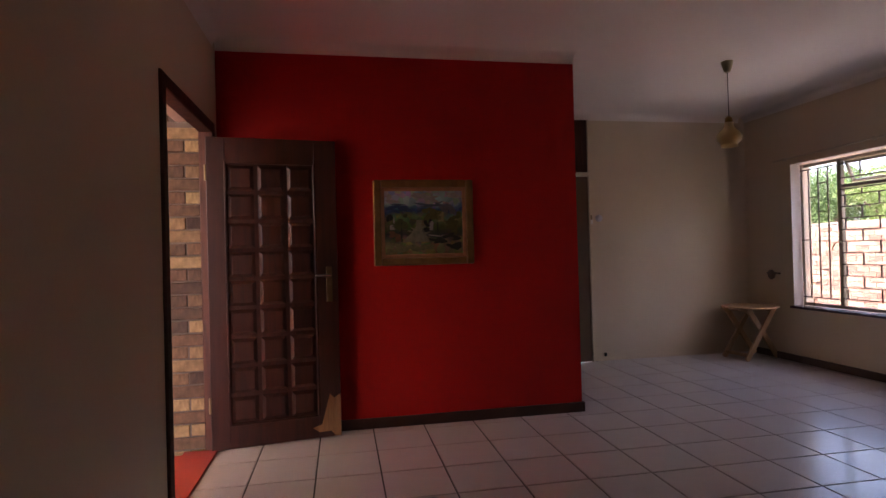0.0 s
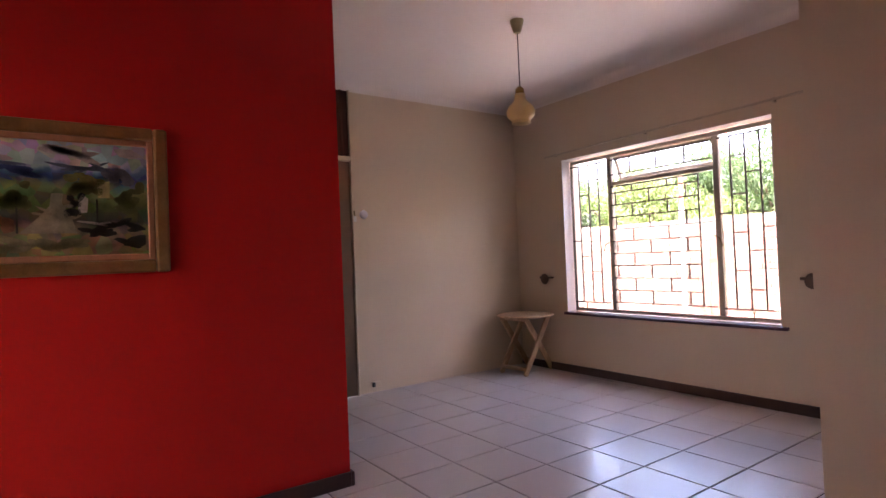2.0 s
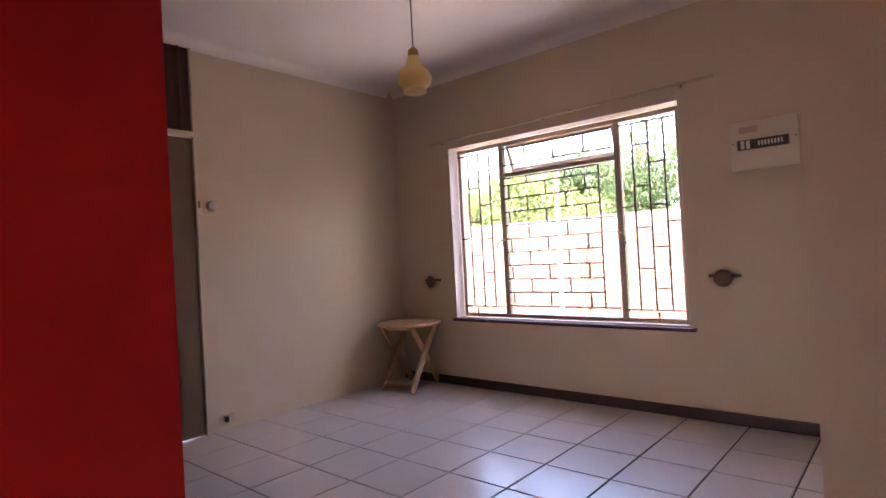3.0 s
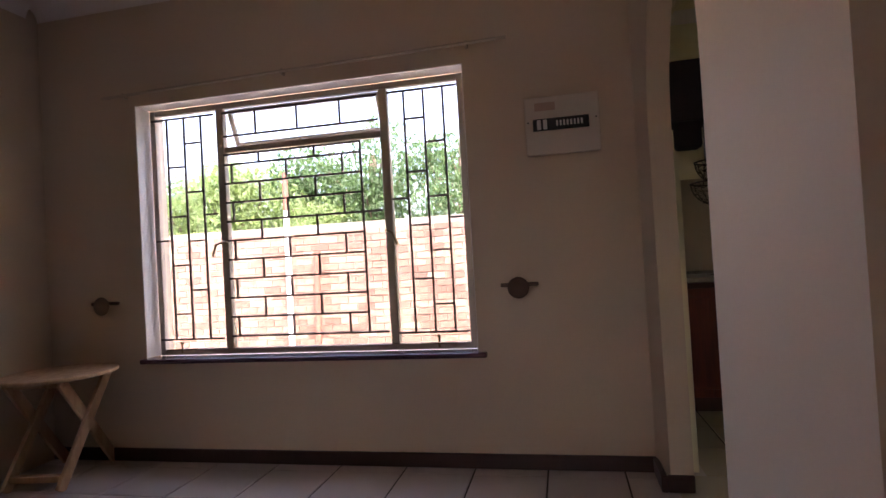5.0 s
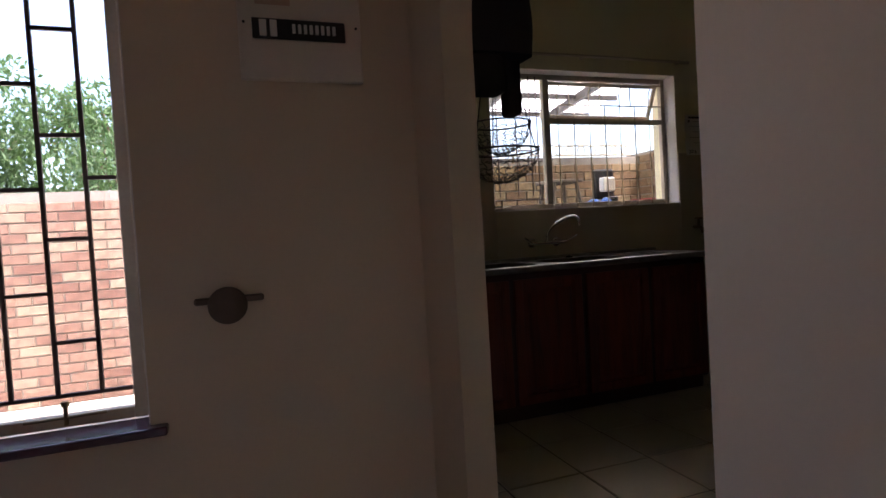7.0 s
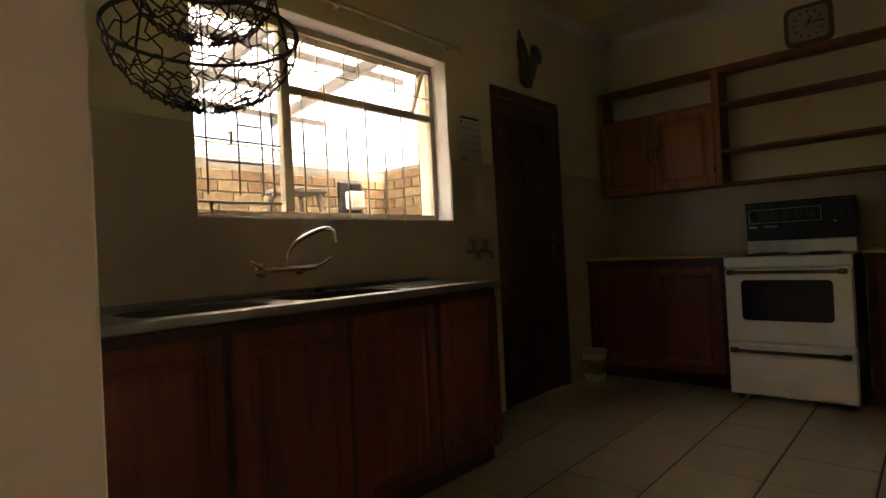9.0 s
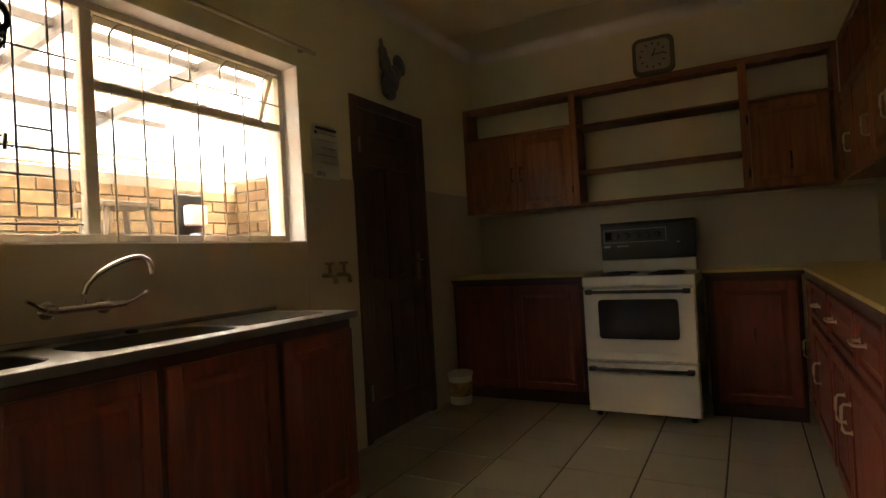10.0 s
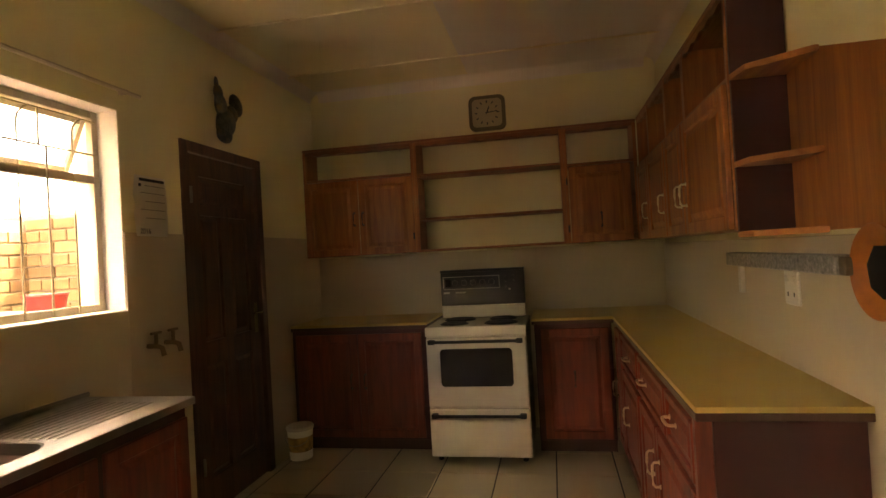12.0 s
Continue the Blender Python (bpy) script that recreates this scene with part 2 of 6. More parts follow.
EDGE = mat("dark_worktop_edge", (0.07, 0.025, 0.014), rough=0.5, vary=0.2, scale=7, fine=60)
GILT = mat("gilt_frame", (0.21, 0.115, 0.04), rough=0.42, metal=0.35, vary=0.3, scale=18, fine=90, bump=0.4)
GILT_DARK = mat("copper_frame_slip", (0.34, 0.15, 0.075), rough=0.5, vary=0.25, scale=18, fine=90)
PLASTIC = mat("white_plastic", (0.7, 0.68, 0.63), rough=0.4, vary=0.05, bump=0.02)
AMBER = glass_mat("amber_glass", (0.98, 0.80, 0.46), 0.3)
GLASS = pane_mat("window_glass")
GRANITE = mat("speckled_granite", (0.30, 0.28, 0.25), rough=0.5, vary=0.75, scale=70, fine=160, bump=0.3)
GARDEN_BRICK = brick_mat("garden_brick", (0.155, 0.077, 0.054), (0.215, 0.126, 0.09), (0.28, 0.20, 0.14))
YARD_BRICK = brick_mat("yard_brick", (0.13, 0.075, 0.036), (0.19, 0.12, 0.06), (0.23, 0.165, 0.088))
PORCH_BRICK = brick_mat("porch_brick", (0.05, 0.03, 0.022), (0.14, 0.078, 0.044), (0.33, 0.23, 0.11))
PORCH_MORTAR = mat("dark_mortar", (0.13, 0.10, 0.08), rough=0.95, vary=0.2, scale=8, fine=90, bump=0.4)
MORTAR = mat("mortar", (0.215, 0.19, 0.16), rough=0.95, vary=0.15, scale=8, fine=90, bump=0.4)
PAVING = mat("pale_paving", (0.60, 0.56, 0.50), rough=0.9, vary=0.15, scale=2, fine=40, bump=0.3)
RED_FLOOR = mat("red_polished_stoep", (0.42, 0.03, 0.018), rough=0.3, vary=0.15, scale=3, fine=50, clear=0.3)
LEAF = leaf_mat("hedge_leaf", (0.07, 0.122, 0.048))
LEAF_PALE = leaf_mat("pale_leaf", (0.16, 0.22, 0.085))
BARK = mat("bark", (0.16, 0.11, 0.08), rough=0.95, vary=0.3, scale=8, fine=60, bump=0.6)
RUST = mat("rust_brown", (0.17, 0.075, 0.05), rough=0.85, vary=0.4, scale=9)
SHEET = sheet_mat("translucent_roof_sheet", (0.93, 0.91, 0.84))
ROOFSTEEL = mat("roof_purlin_paint", (0.045, 0.036, 0.03), rough=0.6, vary=0.2, scale=9)


# ---- builders ----
def bx(bm, x0, x1, y0, y1, z0, z1, bevel=0.0, seg=1):
    vs = [bm.verts.new(p) for p in ((x0, y0, z0), (x1, y0, z0), (x1, y1, z0), (x0, y1, z0), (x0, y0, z1), (x1, y0, z1), (x1, y1, z1), (x0, y1, z1))]
    fs = [bm.faces.new([vs[i] for i in q]) for q in ((3, 2, 1, 0), (4, 5, 6, 7), (0, 1, 5, 4), (1, 2, 6, 5), (2, 3, 7, 6), (3, 0, 4, 7))]
    if bevel:
        es = list({e for f in fs for e in f.edges})
        bmesh.ops.bevel(bm, geom=es, offset=bevel, segments=seg, affect="EDGES", profile=0.5)
    return bm


def rod(bm, p0, p1, r, seg=8, r1=None):
    p0, p1 = Vector(p0), Vector(p1)
    d = p1 - p0
    m = Matrix.Translation((p0 + p1) / 2) @ d.to_track_quat("Z", "Y").to_matrix().to_4x4()
    bmesh.ops.create_cone(bm, cap_ends=True, segments=seg, radius1=r, radius2=r if r1 is None else r1, depth=d.length, matrix=m)
    return bm


def tube(bm, pts, r, seg=8):
    """A bent pipe through the points."""
    pts = [Vector(p) for p in pts]
    rings = []
    for i, p in enumerate(pts):
        d = (pts[min(i + 1, len(pts) - 1)] - pts[max(i - 1, 0)]).normalized()
        q = d.to_track_quat("Z", "Y")
        rings.append([bm.verts.new(p + q @ Vector((r * math.cos(2 * math.pi * k / seg), r * math.sin(2 * math.pi * k / seg), 0))) for k in range(seg)])
    for a, b in zip(rings, rings[1:]):
        for k in range(seg):
            bm.faces.new((a[k], a[(k + 1) % seg], b[(k + 1) % seg], b[k]))
    bm.faces.new(rings[0][::-1])
    bm.faces.new(rings[-1])
    return bm


def lathe(bm, profile, seg=24, center=(0, 0, 0), closed=True):
    """Turns (radius, height) pairs round the z axis."""
    cx, cy, cz = center
    rings = [[bm.verts.new((cx + r * math.cos(2 * math.pi * k / seg), cy + r * math.sin(2 * math.pi * k / seg), cz + z)) for k in range(seg)] for r, z in profile]
    for a, b in zip(rings, rings[1:]):
        for k in range(seg):
            bm.faces.new((a[k], a[(k + 1) % seg], b[(k + 1) % seg], b[k]))
    if closed:
        bm.faces.new(rings[0][::-1])
        bm.faces.new(rings[-1])
    return bm


def prism(bm, outline, z0, z1, bevel=0.0):
    """An outline in x and y, raised from z0 to z1."""
    lo = [bm.verts.new((x, y, z0)) for x, y in outline]
    hi = [bm.verts.new((x, y, z1)) for x, y in outline]
    fs = [bm.faces.new(lo[::-1]), bm.faces.new(hi)]
    k = len(lo)
    fs += [bm.faces.new((lo[i], lo[(i + 1) % k], hi[(i + 1) % k], hi[i])) for i in range(k)]
    if bevel:
        bmesh.ops.bevel(bm, geom=list({e for f in fs for e in f.edges}), offset=bevel, segments=2, affect="EDGES", profile=0.5)
    return bm


def turned(bm, m):
    bmesh.ops.transform(bm, matrix=m, verts=bm.verts)
    return bm


def mesh_of(name, bm, material, smooth=False):
    me = bpy.data.meshes.new(name)
    bmesh.ops.recalc_face_normals(bm, faces=bm.faces)
    bm.to_mesh(me)
    bm.free()
    me.materials.append(material)
    if smooth:
        for p in me.polygons:
            p.use_smooth = True
        me.set_sharp_from_angle(angle=radians(40))
    return me


def part(name, bm, material, parent, label="", smooth=False):
    ob = new(name, mesh_of(name, bm, material, smooth))
    ob.parent = parent
    return tagged(ob, label)


def thing(name, m, label, category, group=""):
    ob = new(name)
    ob.matrix_basis = m
    ob.empty_display_size = 0.1
    return tagged(ob, label, category, group)


def single(name, bm, material, label, category, m=None, smooth=False, group=""):
    ob = new(name, mesh_of(name, bm, material, smooth))
    if m is not None:
        ob.matrix_basis = m
    return tagged(ob, label, category, group)


def structure(name, bm, material, label, category, smooth=False):
    return tagged(new(name, mesh_of(name, bm, material, smooth)), label, category, "", "structure")


def B():
    return bmesh.new()


# ---- setting: floors, walls, ceilings ----
CEIL = 2.75
structure("floor_living", bx(bx(B(), -1.05, 3.1, -2.6, 6.4, -0.15, -0.006), 3.1, 4.75, 2.665, 6.4, -0.15, -0.006), GROUT, "dark grout bed under the cream floor tiles", "floor")
structure("floor_kitchen", bx(B(), 3.2, 6.4, -2.0, 2.665, -0.145, -0.005), GROUT, "dark grout bed under the beige kitchen tiles", "floor")
structure("ceiling_living", bx(B(), -1.05, 4.76, -2.6, 6.4, CEIL, CEIL + 0.12), CEILING, "off-white painted flat ceiling board", "ceiling")
bm = bx(B(), 3.2, 6.4, -2.0, 2.655, CEIL + 0.002, CEIL + 0.12)
for i in range(5):                       # cover strips between the boards
    bx(bm, 3.38, 6.1, -1.35 + i * 0.9, -1.325 + i * 0.9, CEIL - 0.008, CEIL + 0.002, 0.002)
structure("ceiling_kitchen", bm, KCEILING, "off-white ceiling boards with cover strips", "ceiling")

# east wall of the dining room, with its window
WY0, WY1, WZ0, WZ1 = 3.58, 5.55, 0.585, 2.085
EX0, EX1 = 4.64, 4.88
bm = B()
bx(bm, EX0, EX1, 2.615, WY0, 0, CEIL)
bx(bm, EX0, EX1, WY1, 6.40, 0, CEIL)
bx(bm, EX0, EX1, WY0, WY1, 0, WZ0)
bx(bm, EX0, EX1, WY0, WY1, WZ1, CEIL)
structure("wall_east", bm, CREAM, "cream painted plaster wall with a wide window", "wall")
bm = B()
bx(bm, 2.655, EX0, 6.215, 6.40, 0, CEIL)
bx(bm, -0.87, 1.765, 6.215, 6.40, 0, CEIL)
structure("wall_north", bm, CREAM, "cream painted plaster wall", "wall")
structure("wall_red", bx(B(), -0.87, 1.745, 4.46, 4.60, 0, CEIL), RED, "deep red painted feature wall", "wall")
DY0, DY1, DZ = 3.22, 4.335, 2.145
bm = B()
bx(bm, -1.09, -0.87, -2.6, DY0, 0, CEIL)
bx(bm, -1.09, -0.87, DY1, 6.40, 0, CEIL)
bx(bm, -1.09, -0.87, DY0, DY1, DZ, CEIL)
structure("wall_west", bm, CREAM, "cream painted plaster wall beside the front door", "wall")
structure("wall_south", bx(B(), -0.87, 2.81, -2.6, -2.42, 0, CEIL), CREAM, "cream painted plaster wall", "wall")
structure("wall_living_east", bx(B(), 2.81, 2.95, -2.6, 2.55, 0, CEIL), CREAM, "cream painted plaster wall", "wall")

# wall with the arch to the kitchen
AX0, AX1, AY0, AY1 = 3.472, 4.413, 2.628, 2.725
SPRING, RISE = 1.62, 0.60
bm = B()
mid, half = (AX0 + AX1) / 2, (AX1 - AX0) / 2
prism(bm, [(2.81, 2.55), (AX0, AY0), (AX0, AY1), (2.81, 2.66)], 0, CEIL)      # this pier runs slightly askew
prism(bm, [(AX1, AY0), (EX0, AY0), (EX0, 2.75), (AX1, AY1)], 0, CEIL)
curve = [(AX0, SPRING)] + [(mid - half * math.cos(a), SPRING + RISE * math.sin(a)) for a in [math.pi * k / 32 for k in range(1, 32)]] + [(AX1, SPRING)]
for (xa, za), (xb, zb) in zip(curve, curve[1:]):      # the spandrel, strip by strip
    f = [bm.verts.new(p) for p in ((xa, AY1, za), (xb, AY1, zb), (xb, AY1, CEIL), (xa, AY1, CEIL))]
    g = [bm.verts.new(p) for p in ((xa, AY0, za), (xb, AY0, zb), (xb, AY0, CEIL), (xa, AY0, CEIL))]
    bm.faces.new(f)
    bm.faces.new(g[::-1])
    bm.faces.new((f[0], g[0], g[1], f[1]))
    bm.faces.new((f[3], f[2], g[2], g[3]))
bmesh.ops.remove_doubles(bm, verts=bm.verts, dist=0.0001)
structure("wall_arch", bm, CREAM, "cream plaster wall with a rounded arch to the kitchen", "wall")

# kitchen shell
KX, KY = 6.10, -1.82
KWY0, KWY1, KWZ0, KWZ1 = 0.318, 1.79, 1.19, 2.105
KDY0, KDY1, KDZ = -0.92, -0.10, 2.06
bm = B()
bx(bm, KX, 6.34, KWY1, 2.655, 0, CEIL)
bx(bm, KX, 6.34, KWY0, KWY1, 0, KWZ0)
bx(bm, KX, 6.34, KWY0, KWY1, KWZ1, CEIL)
bx(bm, KX, 6.34, KDY1, KWY0, 0, CEIL)
bx(bm, KX, 6.34, KDY0, KDY1, KDZ, CEIL)
bx(bm, KX, 6.34, KY, KDY0, 0, CEIL)
structure("wall_kitchen_east", bm, KCREAM, "pale yellow painted plaster above a tiled dado", "wall")
structure("wall_kitchen_south", bx(B(), 3.23, 6.34, -2.0, KY, 0, CEIL), KCREAM, "pale yellow painted plaster above the cupboards", "wall")
structure("wall_kitchen_west", bx(B(), 3.23, 3.38, KY, 2.55, 0, CEIL), KCREAM, "pale cream painted plaster wall", "wall")
structure("wall_kitchen_north", bx(B(), 4.64, 6.34, 2.56, 2.613, 0, CEIL), KCREAM, "pale yellow painted plaster wall", "wall")

# skirtings and cornices
def skirting(name, x0, x1, y0, y1, h=0.075):
    structure(name, bx(B(), x0, x1, y0, y1, 0.0005, h, 0.004), SKIRT, "dark brown painted skirting board", "skirting")


skirting("baseboard_east", 4.622, 4.64, 2.75, 6.215)
skirting("baseboard_red", -0.80, 1.745, 4.442, 4.46)
skirting("baseboard_red_end", 1.745, 1.763, 4.442, 4.60)
skirting("baseboard_arch", AX1 - 0.018, 4.622, 2.74, 2.766)
skirting("baseboard_arch_jamb", AX1 - 0.018, AX1, AY0, 2.74)


def cornice(name, p, q, into, size=0.075):
    """A coved strip along a wall's top from p to q; into: the way into the room."""
    bm = B()
    d = Vector((q[0] - p[0], q[1] - p[1], 0))
    into = Vector((*into, 0))
    prof = [(0, 0), (0, -size)] + [(size * (1 - math.cos(a)), -size * (1 - math.sin(a))) for a in (0.15, 0.5, 0.85, 1.2, 1.5)] + [(size, 0)]
    ends = []
    for base in (Vector((*p, CEIL)), Vector((*p, CEIL)) + d):
        ends.append([bm.verts.new(base + into * (u + 0.001) + Vector((0, 0, w - 0.001))) for u, w in prof])
    a, b = ends
    for i in range(len(prof)):
        j = (i + 1) % len(prof)
        bm.faces.new((a[i], a[j], b[j], b[i]))
    bm.faces.new(a[::-1])
    bm.faces.new(b)
    structure(name, bm, CEILING, "off-white coved cornice", "cornice", smooth=True)


cornice("trim_east", (4.64, 2.755), (4.64, 6.215), (-1, 0))
cornice("trim_north", (1.745, 6.215), (4.565, 6.215), (0, -1))
cornice("trim_red", (-0.87, 4.46), (1.745, 4.46), (0, -1))
cornice("trim_west", (-0.87, -2.4), (-0.87, 4.385), (1, 0))
cornice("trim_living_east", (2.81, -2.4), (2.81, 2.66), (-1, 0))
cornice("trim_arch", (2.81, 2.67), (4.565, 2.75), (0, 1))
cornice("trim_kitchen_east", (KX, KY), (KX, 2.555), (-1, 0))
cornice("trim_kitchen_south", (3.455, KY), (6.025, KY), (0, 1))
cornice("trim_kitchen_west", (3.38, KY), (3.38, 2.55), (1, 0))

# ---- dining window ----
def window_unit(name, label, fx, y0, y1, z0, z1, mullions, transom, vent_between, depth=0.035, bar=0.034):
    """A steel window in a wall along y: frame, mullions, transom, panes, top-hung vent ajar to the outside (+x)."""
    w = thing(name, pose(0, 0, 0), label, "window")
    w["kind"] = "structure"
    bm = B()
    x0, x1 = fx - depth / 2, fx + depth / 2
    bx(bm, x0, x1, y0, y0 + bar, z0, z1, 0.003)
    bx(bm, x0, x1, y1 - bar, y1, z0, z1, 0.003)
    bx(bm, x0 + 0.001, x1 - 0.001, y0 + bar, y1 - bar, z0, z0 + bar, 0.003)
    bx(bm, x0 + 0.001, x1 - 0.001, y0 + bar, y1 - bar, z1 - bar, z1, 0.003)
    part("window_frame", bm, PAINT, w)
    for my in mullions:
        part("mullion", bx(B(), x0 - 0.004, x1 + 0.004, my - 0.024, my + 0.024, z0 + bar, z1 - bar, 0.004), PAINT, w)
    a, b = vent_between
    part("transom", bx(B(), x0 + 0.002, x1 - 0.002, a + 0.024, b - 0.024, transom - 0.018, transom + 0.018, 0.003), PAINT, w)
    edges = [y0 + bar] + list(mullions) + [y1 - bar]
    for lo, hi in zip(edges, edges[1:]):
        top = transom - 0.018 if abs((lo + hi) / 2 - (a + b) / 2) < 0.2 else z1 - bar
        pane = part("pane", bx(B(), fx - 0.002, fx + 0.002, lo + 0.025, hi - 0.025, z0 + bar, top), GLASS, w, "clear glass pane")
        pane.visible_shadow = False
    # the vent, hinged at its top
    h = z1 - bar - transom - 0.02
    bm = B()
    ya, yb = a + 0.03, b - 0.03
    bx(bm, -0.012, 0.012, ya, ya + 0.025, -h, 0, 0.002)
    bx(bm, -0.012, 0.012, yb - 0.025, yb, -h, 0, 0.002)
    bx(bm, -0.011, 0.011, ya + 0.025, yb - 0.025, -0.025, 0, 0.002)
    bx(bm, -0.011, 0.011, ya + 0.025, yb - 0.025, -h, -h + 0.028, 0.002)
    vent = part("vent_sash", bm, PAINT, w, "top-hung vent sash, ajar")
    vent.matrix_basis = pose(fx + 0.02, 0, z1 - bar, 0, -24, 0)
    vp = part("vent_pane", bx(B(), -0.002, 0.002, ya + 0.025, yb - 0.025, -h + 0.028, -0.025), GLASS, vent, "clear glass pane")
    vp.visible_shadow = False
    part("stay", rod(B(), (fx - 0.01, (ya + yb) / 2, transom + 0.02), (fx + 0.1, (ya + yb) / 2, transom + 0.035), 0.006), BRASS, w)
    return w


FX = 4.755
win = window_unit("window_1", "three-light cream steel window with the top vent ajar", FX, WY0 + 0.02, WY1 - 0.02, WZ0 + 0.01, WZ1 - 0.015,
                  (4.05, 5.06), 1.79, (4.05, 5.06))
part("window_sill", bx(B(), 4.60, 4.735, WY0 - 0.045, WY1 + 0.015, WZ0 - 0.018, WZ0 + 0.008, 0.006, 2), SILL, win, "plum painted sill")
bm = B()
bx(bm, 4.642, FX, WY1 - 0.004, WY1 + 0.002, WZ0 + 0.01, WZ1, 0)
part("reveal", bm, WHITE, win, "white painted reveal")
part("reveal", bx(B(), 4.642, FX, WY0 - 0.002, WY0 + 0.004, WZ0 + 0.01, WZ1), WHITE, win, "white painted reveal")
part("reveal", bx(B(), 4.642, FX, WY0 + 0.005, WY1 - 0.005, WZ1 - 0.005, WZ1 + 0.002), WHITE, win, "white painted reveal")
for hy, s in ((5.06, 1), (4.05, -1)):          # casement handles on the mullions
    bm = tube(B(), [(4.728, hy - 0.01 * s, 1.25), (4.70, hy - 0.012 * s, 1.252), (4.69, hy - 0.03 * s * -1, 1.235), (4.688, hy + 0.055 * s, 1.17)], 0.007)
    part("casement_handle", bm, BRASS, win, "dark brass casement handle", smooth=True)
for hy in (3.80, 5.36):                          # peg stays at the bottom
    bm = rod(B(), (4.71, hy - 0.1, 0.632), (4.71, hy + 0.1, 0.63), 0.005)
    rod(bm, (4.71, hy, 0.61), (4.71, hy, 0.668), 0.006)
    rod(bm, (4.71, hy, 0.662), (4.71, hy, 0.676), 0.011)
    part("peg_stay", bm, BRASS, win, "dark brass peg stay")

# burglar bars: staggered rectangles behind the frame
bars = thing("burglar_bars", pose(4.722, 0, 0), "dark steel burglar bars in a staggered brick pattern inside the window", "burglar bars")
R = 0.0055


def flat(y0, z0, y1, z1, name="bar", mat_=BAR, r=R, parent=bars):
    if abs(y1 - y0) > abs(z1 - z0):
        bm = bx(B(), -r, r, min(y0, y1), max(y0, y1), z0 - r, z0 + r)
    else:
        bm = bx(B(), -r * 0.9, r * 0.9, y0 - r, y0 + r, min(z0, z1), max(z0, z1))
    return part(name, bm, mat_, parent)


rows_z = [0.70 + 0.111 * i for i in range(10)] + [1.757]
cy0, cy1, upright = 4.078, 5.032, 4.19
for i, z in enumerate(rows_z):
    flat(cy1, z, cy0 if i in (0, 6) else upright, z, "cross_bar")
flat(upright, rows_z[0], upright, rows_z[-1], "upright")
for i in range(10):                                   # staggered like bricks
    for y in ((4.465, 4.81) if i % 2 else (4.30, 4.64, 4.985)):
        flat(y, rows_z[i], y, rows_z[i + 1], "short_bar")
for z in (1.866, 2.003):
    flat(cy1, z, cy0, z, "cross_bar")
for y in (4.30, 4.56, 4.82):
    flat(y, 1.866, y, 2.003, "short_bar")
for edge0, edge1, ys in ((3.632, 4.022, (3.709, 3.817, 3.927)), (5.088, 5.505, (5.175, 5.288, 5.403))):
    flat(edge0, 0.69, edge1, 0.69, "cross_bar")
    flat(edge0, 2.005, edge1, 2.005, "cross_bar")
    for y in ys:
        flat(y, 0.69, y, 2.005, "upright")
    cols = (edge0,) + ys + (edge1,)
    low, high = (0.84, 1.13, 1.42, 1.715), (0.98, 1.27, 1.56, 1.85)
    for c, zs in enumerate(((1.30,), low, high, (1.42,)) if edge0 < 4 else ((1.42,), high, low, (1.28,))):
        for z in zs:
            flat(cols[c], z, cols[c + 1], z, "short_bar")

# ---- front door, picture ----
frame_ob = thing("door_1", pose(0, 0, 0), "dark stained timber frame of the open front door", "door frame")
frame_ob["kind"] = "structure"
part("jamb", bx(B(), -0.945, -0.855, DY1 - 0.07, DY1, 0, DZ, 0.006), FRAMEWOOD, frame_ob)
part("jamb", bx(B(), -0.945, -0.855, DY0, DY0 + 0.07, 0, DZ, 0.006), FRAMEWOOD, frame_ob)
part("head", bx(B(), -0.944, -0.856, DY0 + 0.07, DY1 - 0.07, DZ - 0.075, DZ, 0.006), FRAMEWOOD, frame_ob)
part("threshold", bx(B(), -1.07, -0.86, DY0 + 0.085, DY1 - 0.085, -0.02, 0.012, 0.004), RED_FLOOR, frame_ob, "worn red threshold")

leaf_angle = 8.5
leaf = thing("front_door", pose(-0.90, 4.262, 0, 0, 0, leaf_angle), "dark varnished front door standing open, square raised panels, chewed corner", "door")
LW, LH, LT = 0.83, 2.035, 0.042
bm = B()
bx(bm, 0, 0.115, -LT, 0, 0.008, LH, 0.003)
bx(bm, LW - 0.15, LW, -LT, 0, 0.008, LH, 0.003)
bx(bm, 0.115, LW - 0.15, -LT + 0.001, -0.001, 0.008, 0.16, 0.002)
bx(bm, 0.115, LW - 0.15, -LT + 0.001, -0.001, LH - 0.17, LH, 0.002)
bx(bm, 0.115, LW - 0.15, -LT + 0.018, -0.018, 0.16, LH - 0.17)
part("stile_frame", bm, DOORWOOD, leaf)
pw, ph = (LW - 0.265) / 3, (LH - 0.33) / 9


def raised(w, h, d):
    """A raised field: a slab with a wide bevel on the face (-y)."""
    bm = B()
    g, s = 0.012, 0.022
    lo = [bm.verts.new((x, 0, z)) for x, z in ((g, g), (w - g, g), (w - g, h - g), (g, h - g))]
    hi = [bm.verts.new((x, -d, z)) for x, z in ((g + s, g + s), (w - g - s, g + s), (w - g - s, h - g - s), (g + s, h - g - s))]
    bm.faces.new(hi)
    bm.faces.new(lo[::-1])
    for i in range(4):
        bm.faces.new((lo[i], lo[(i + 1) % 4], hi[(i + 1) % 4], hi[i]))
    return bm


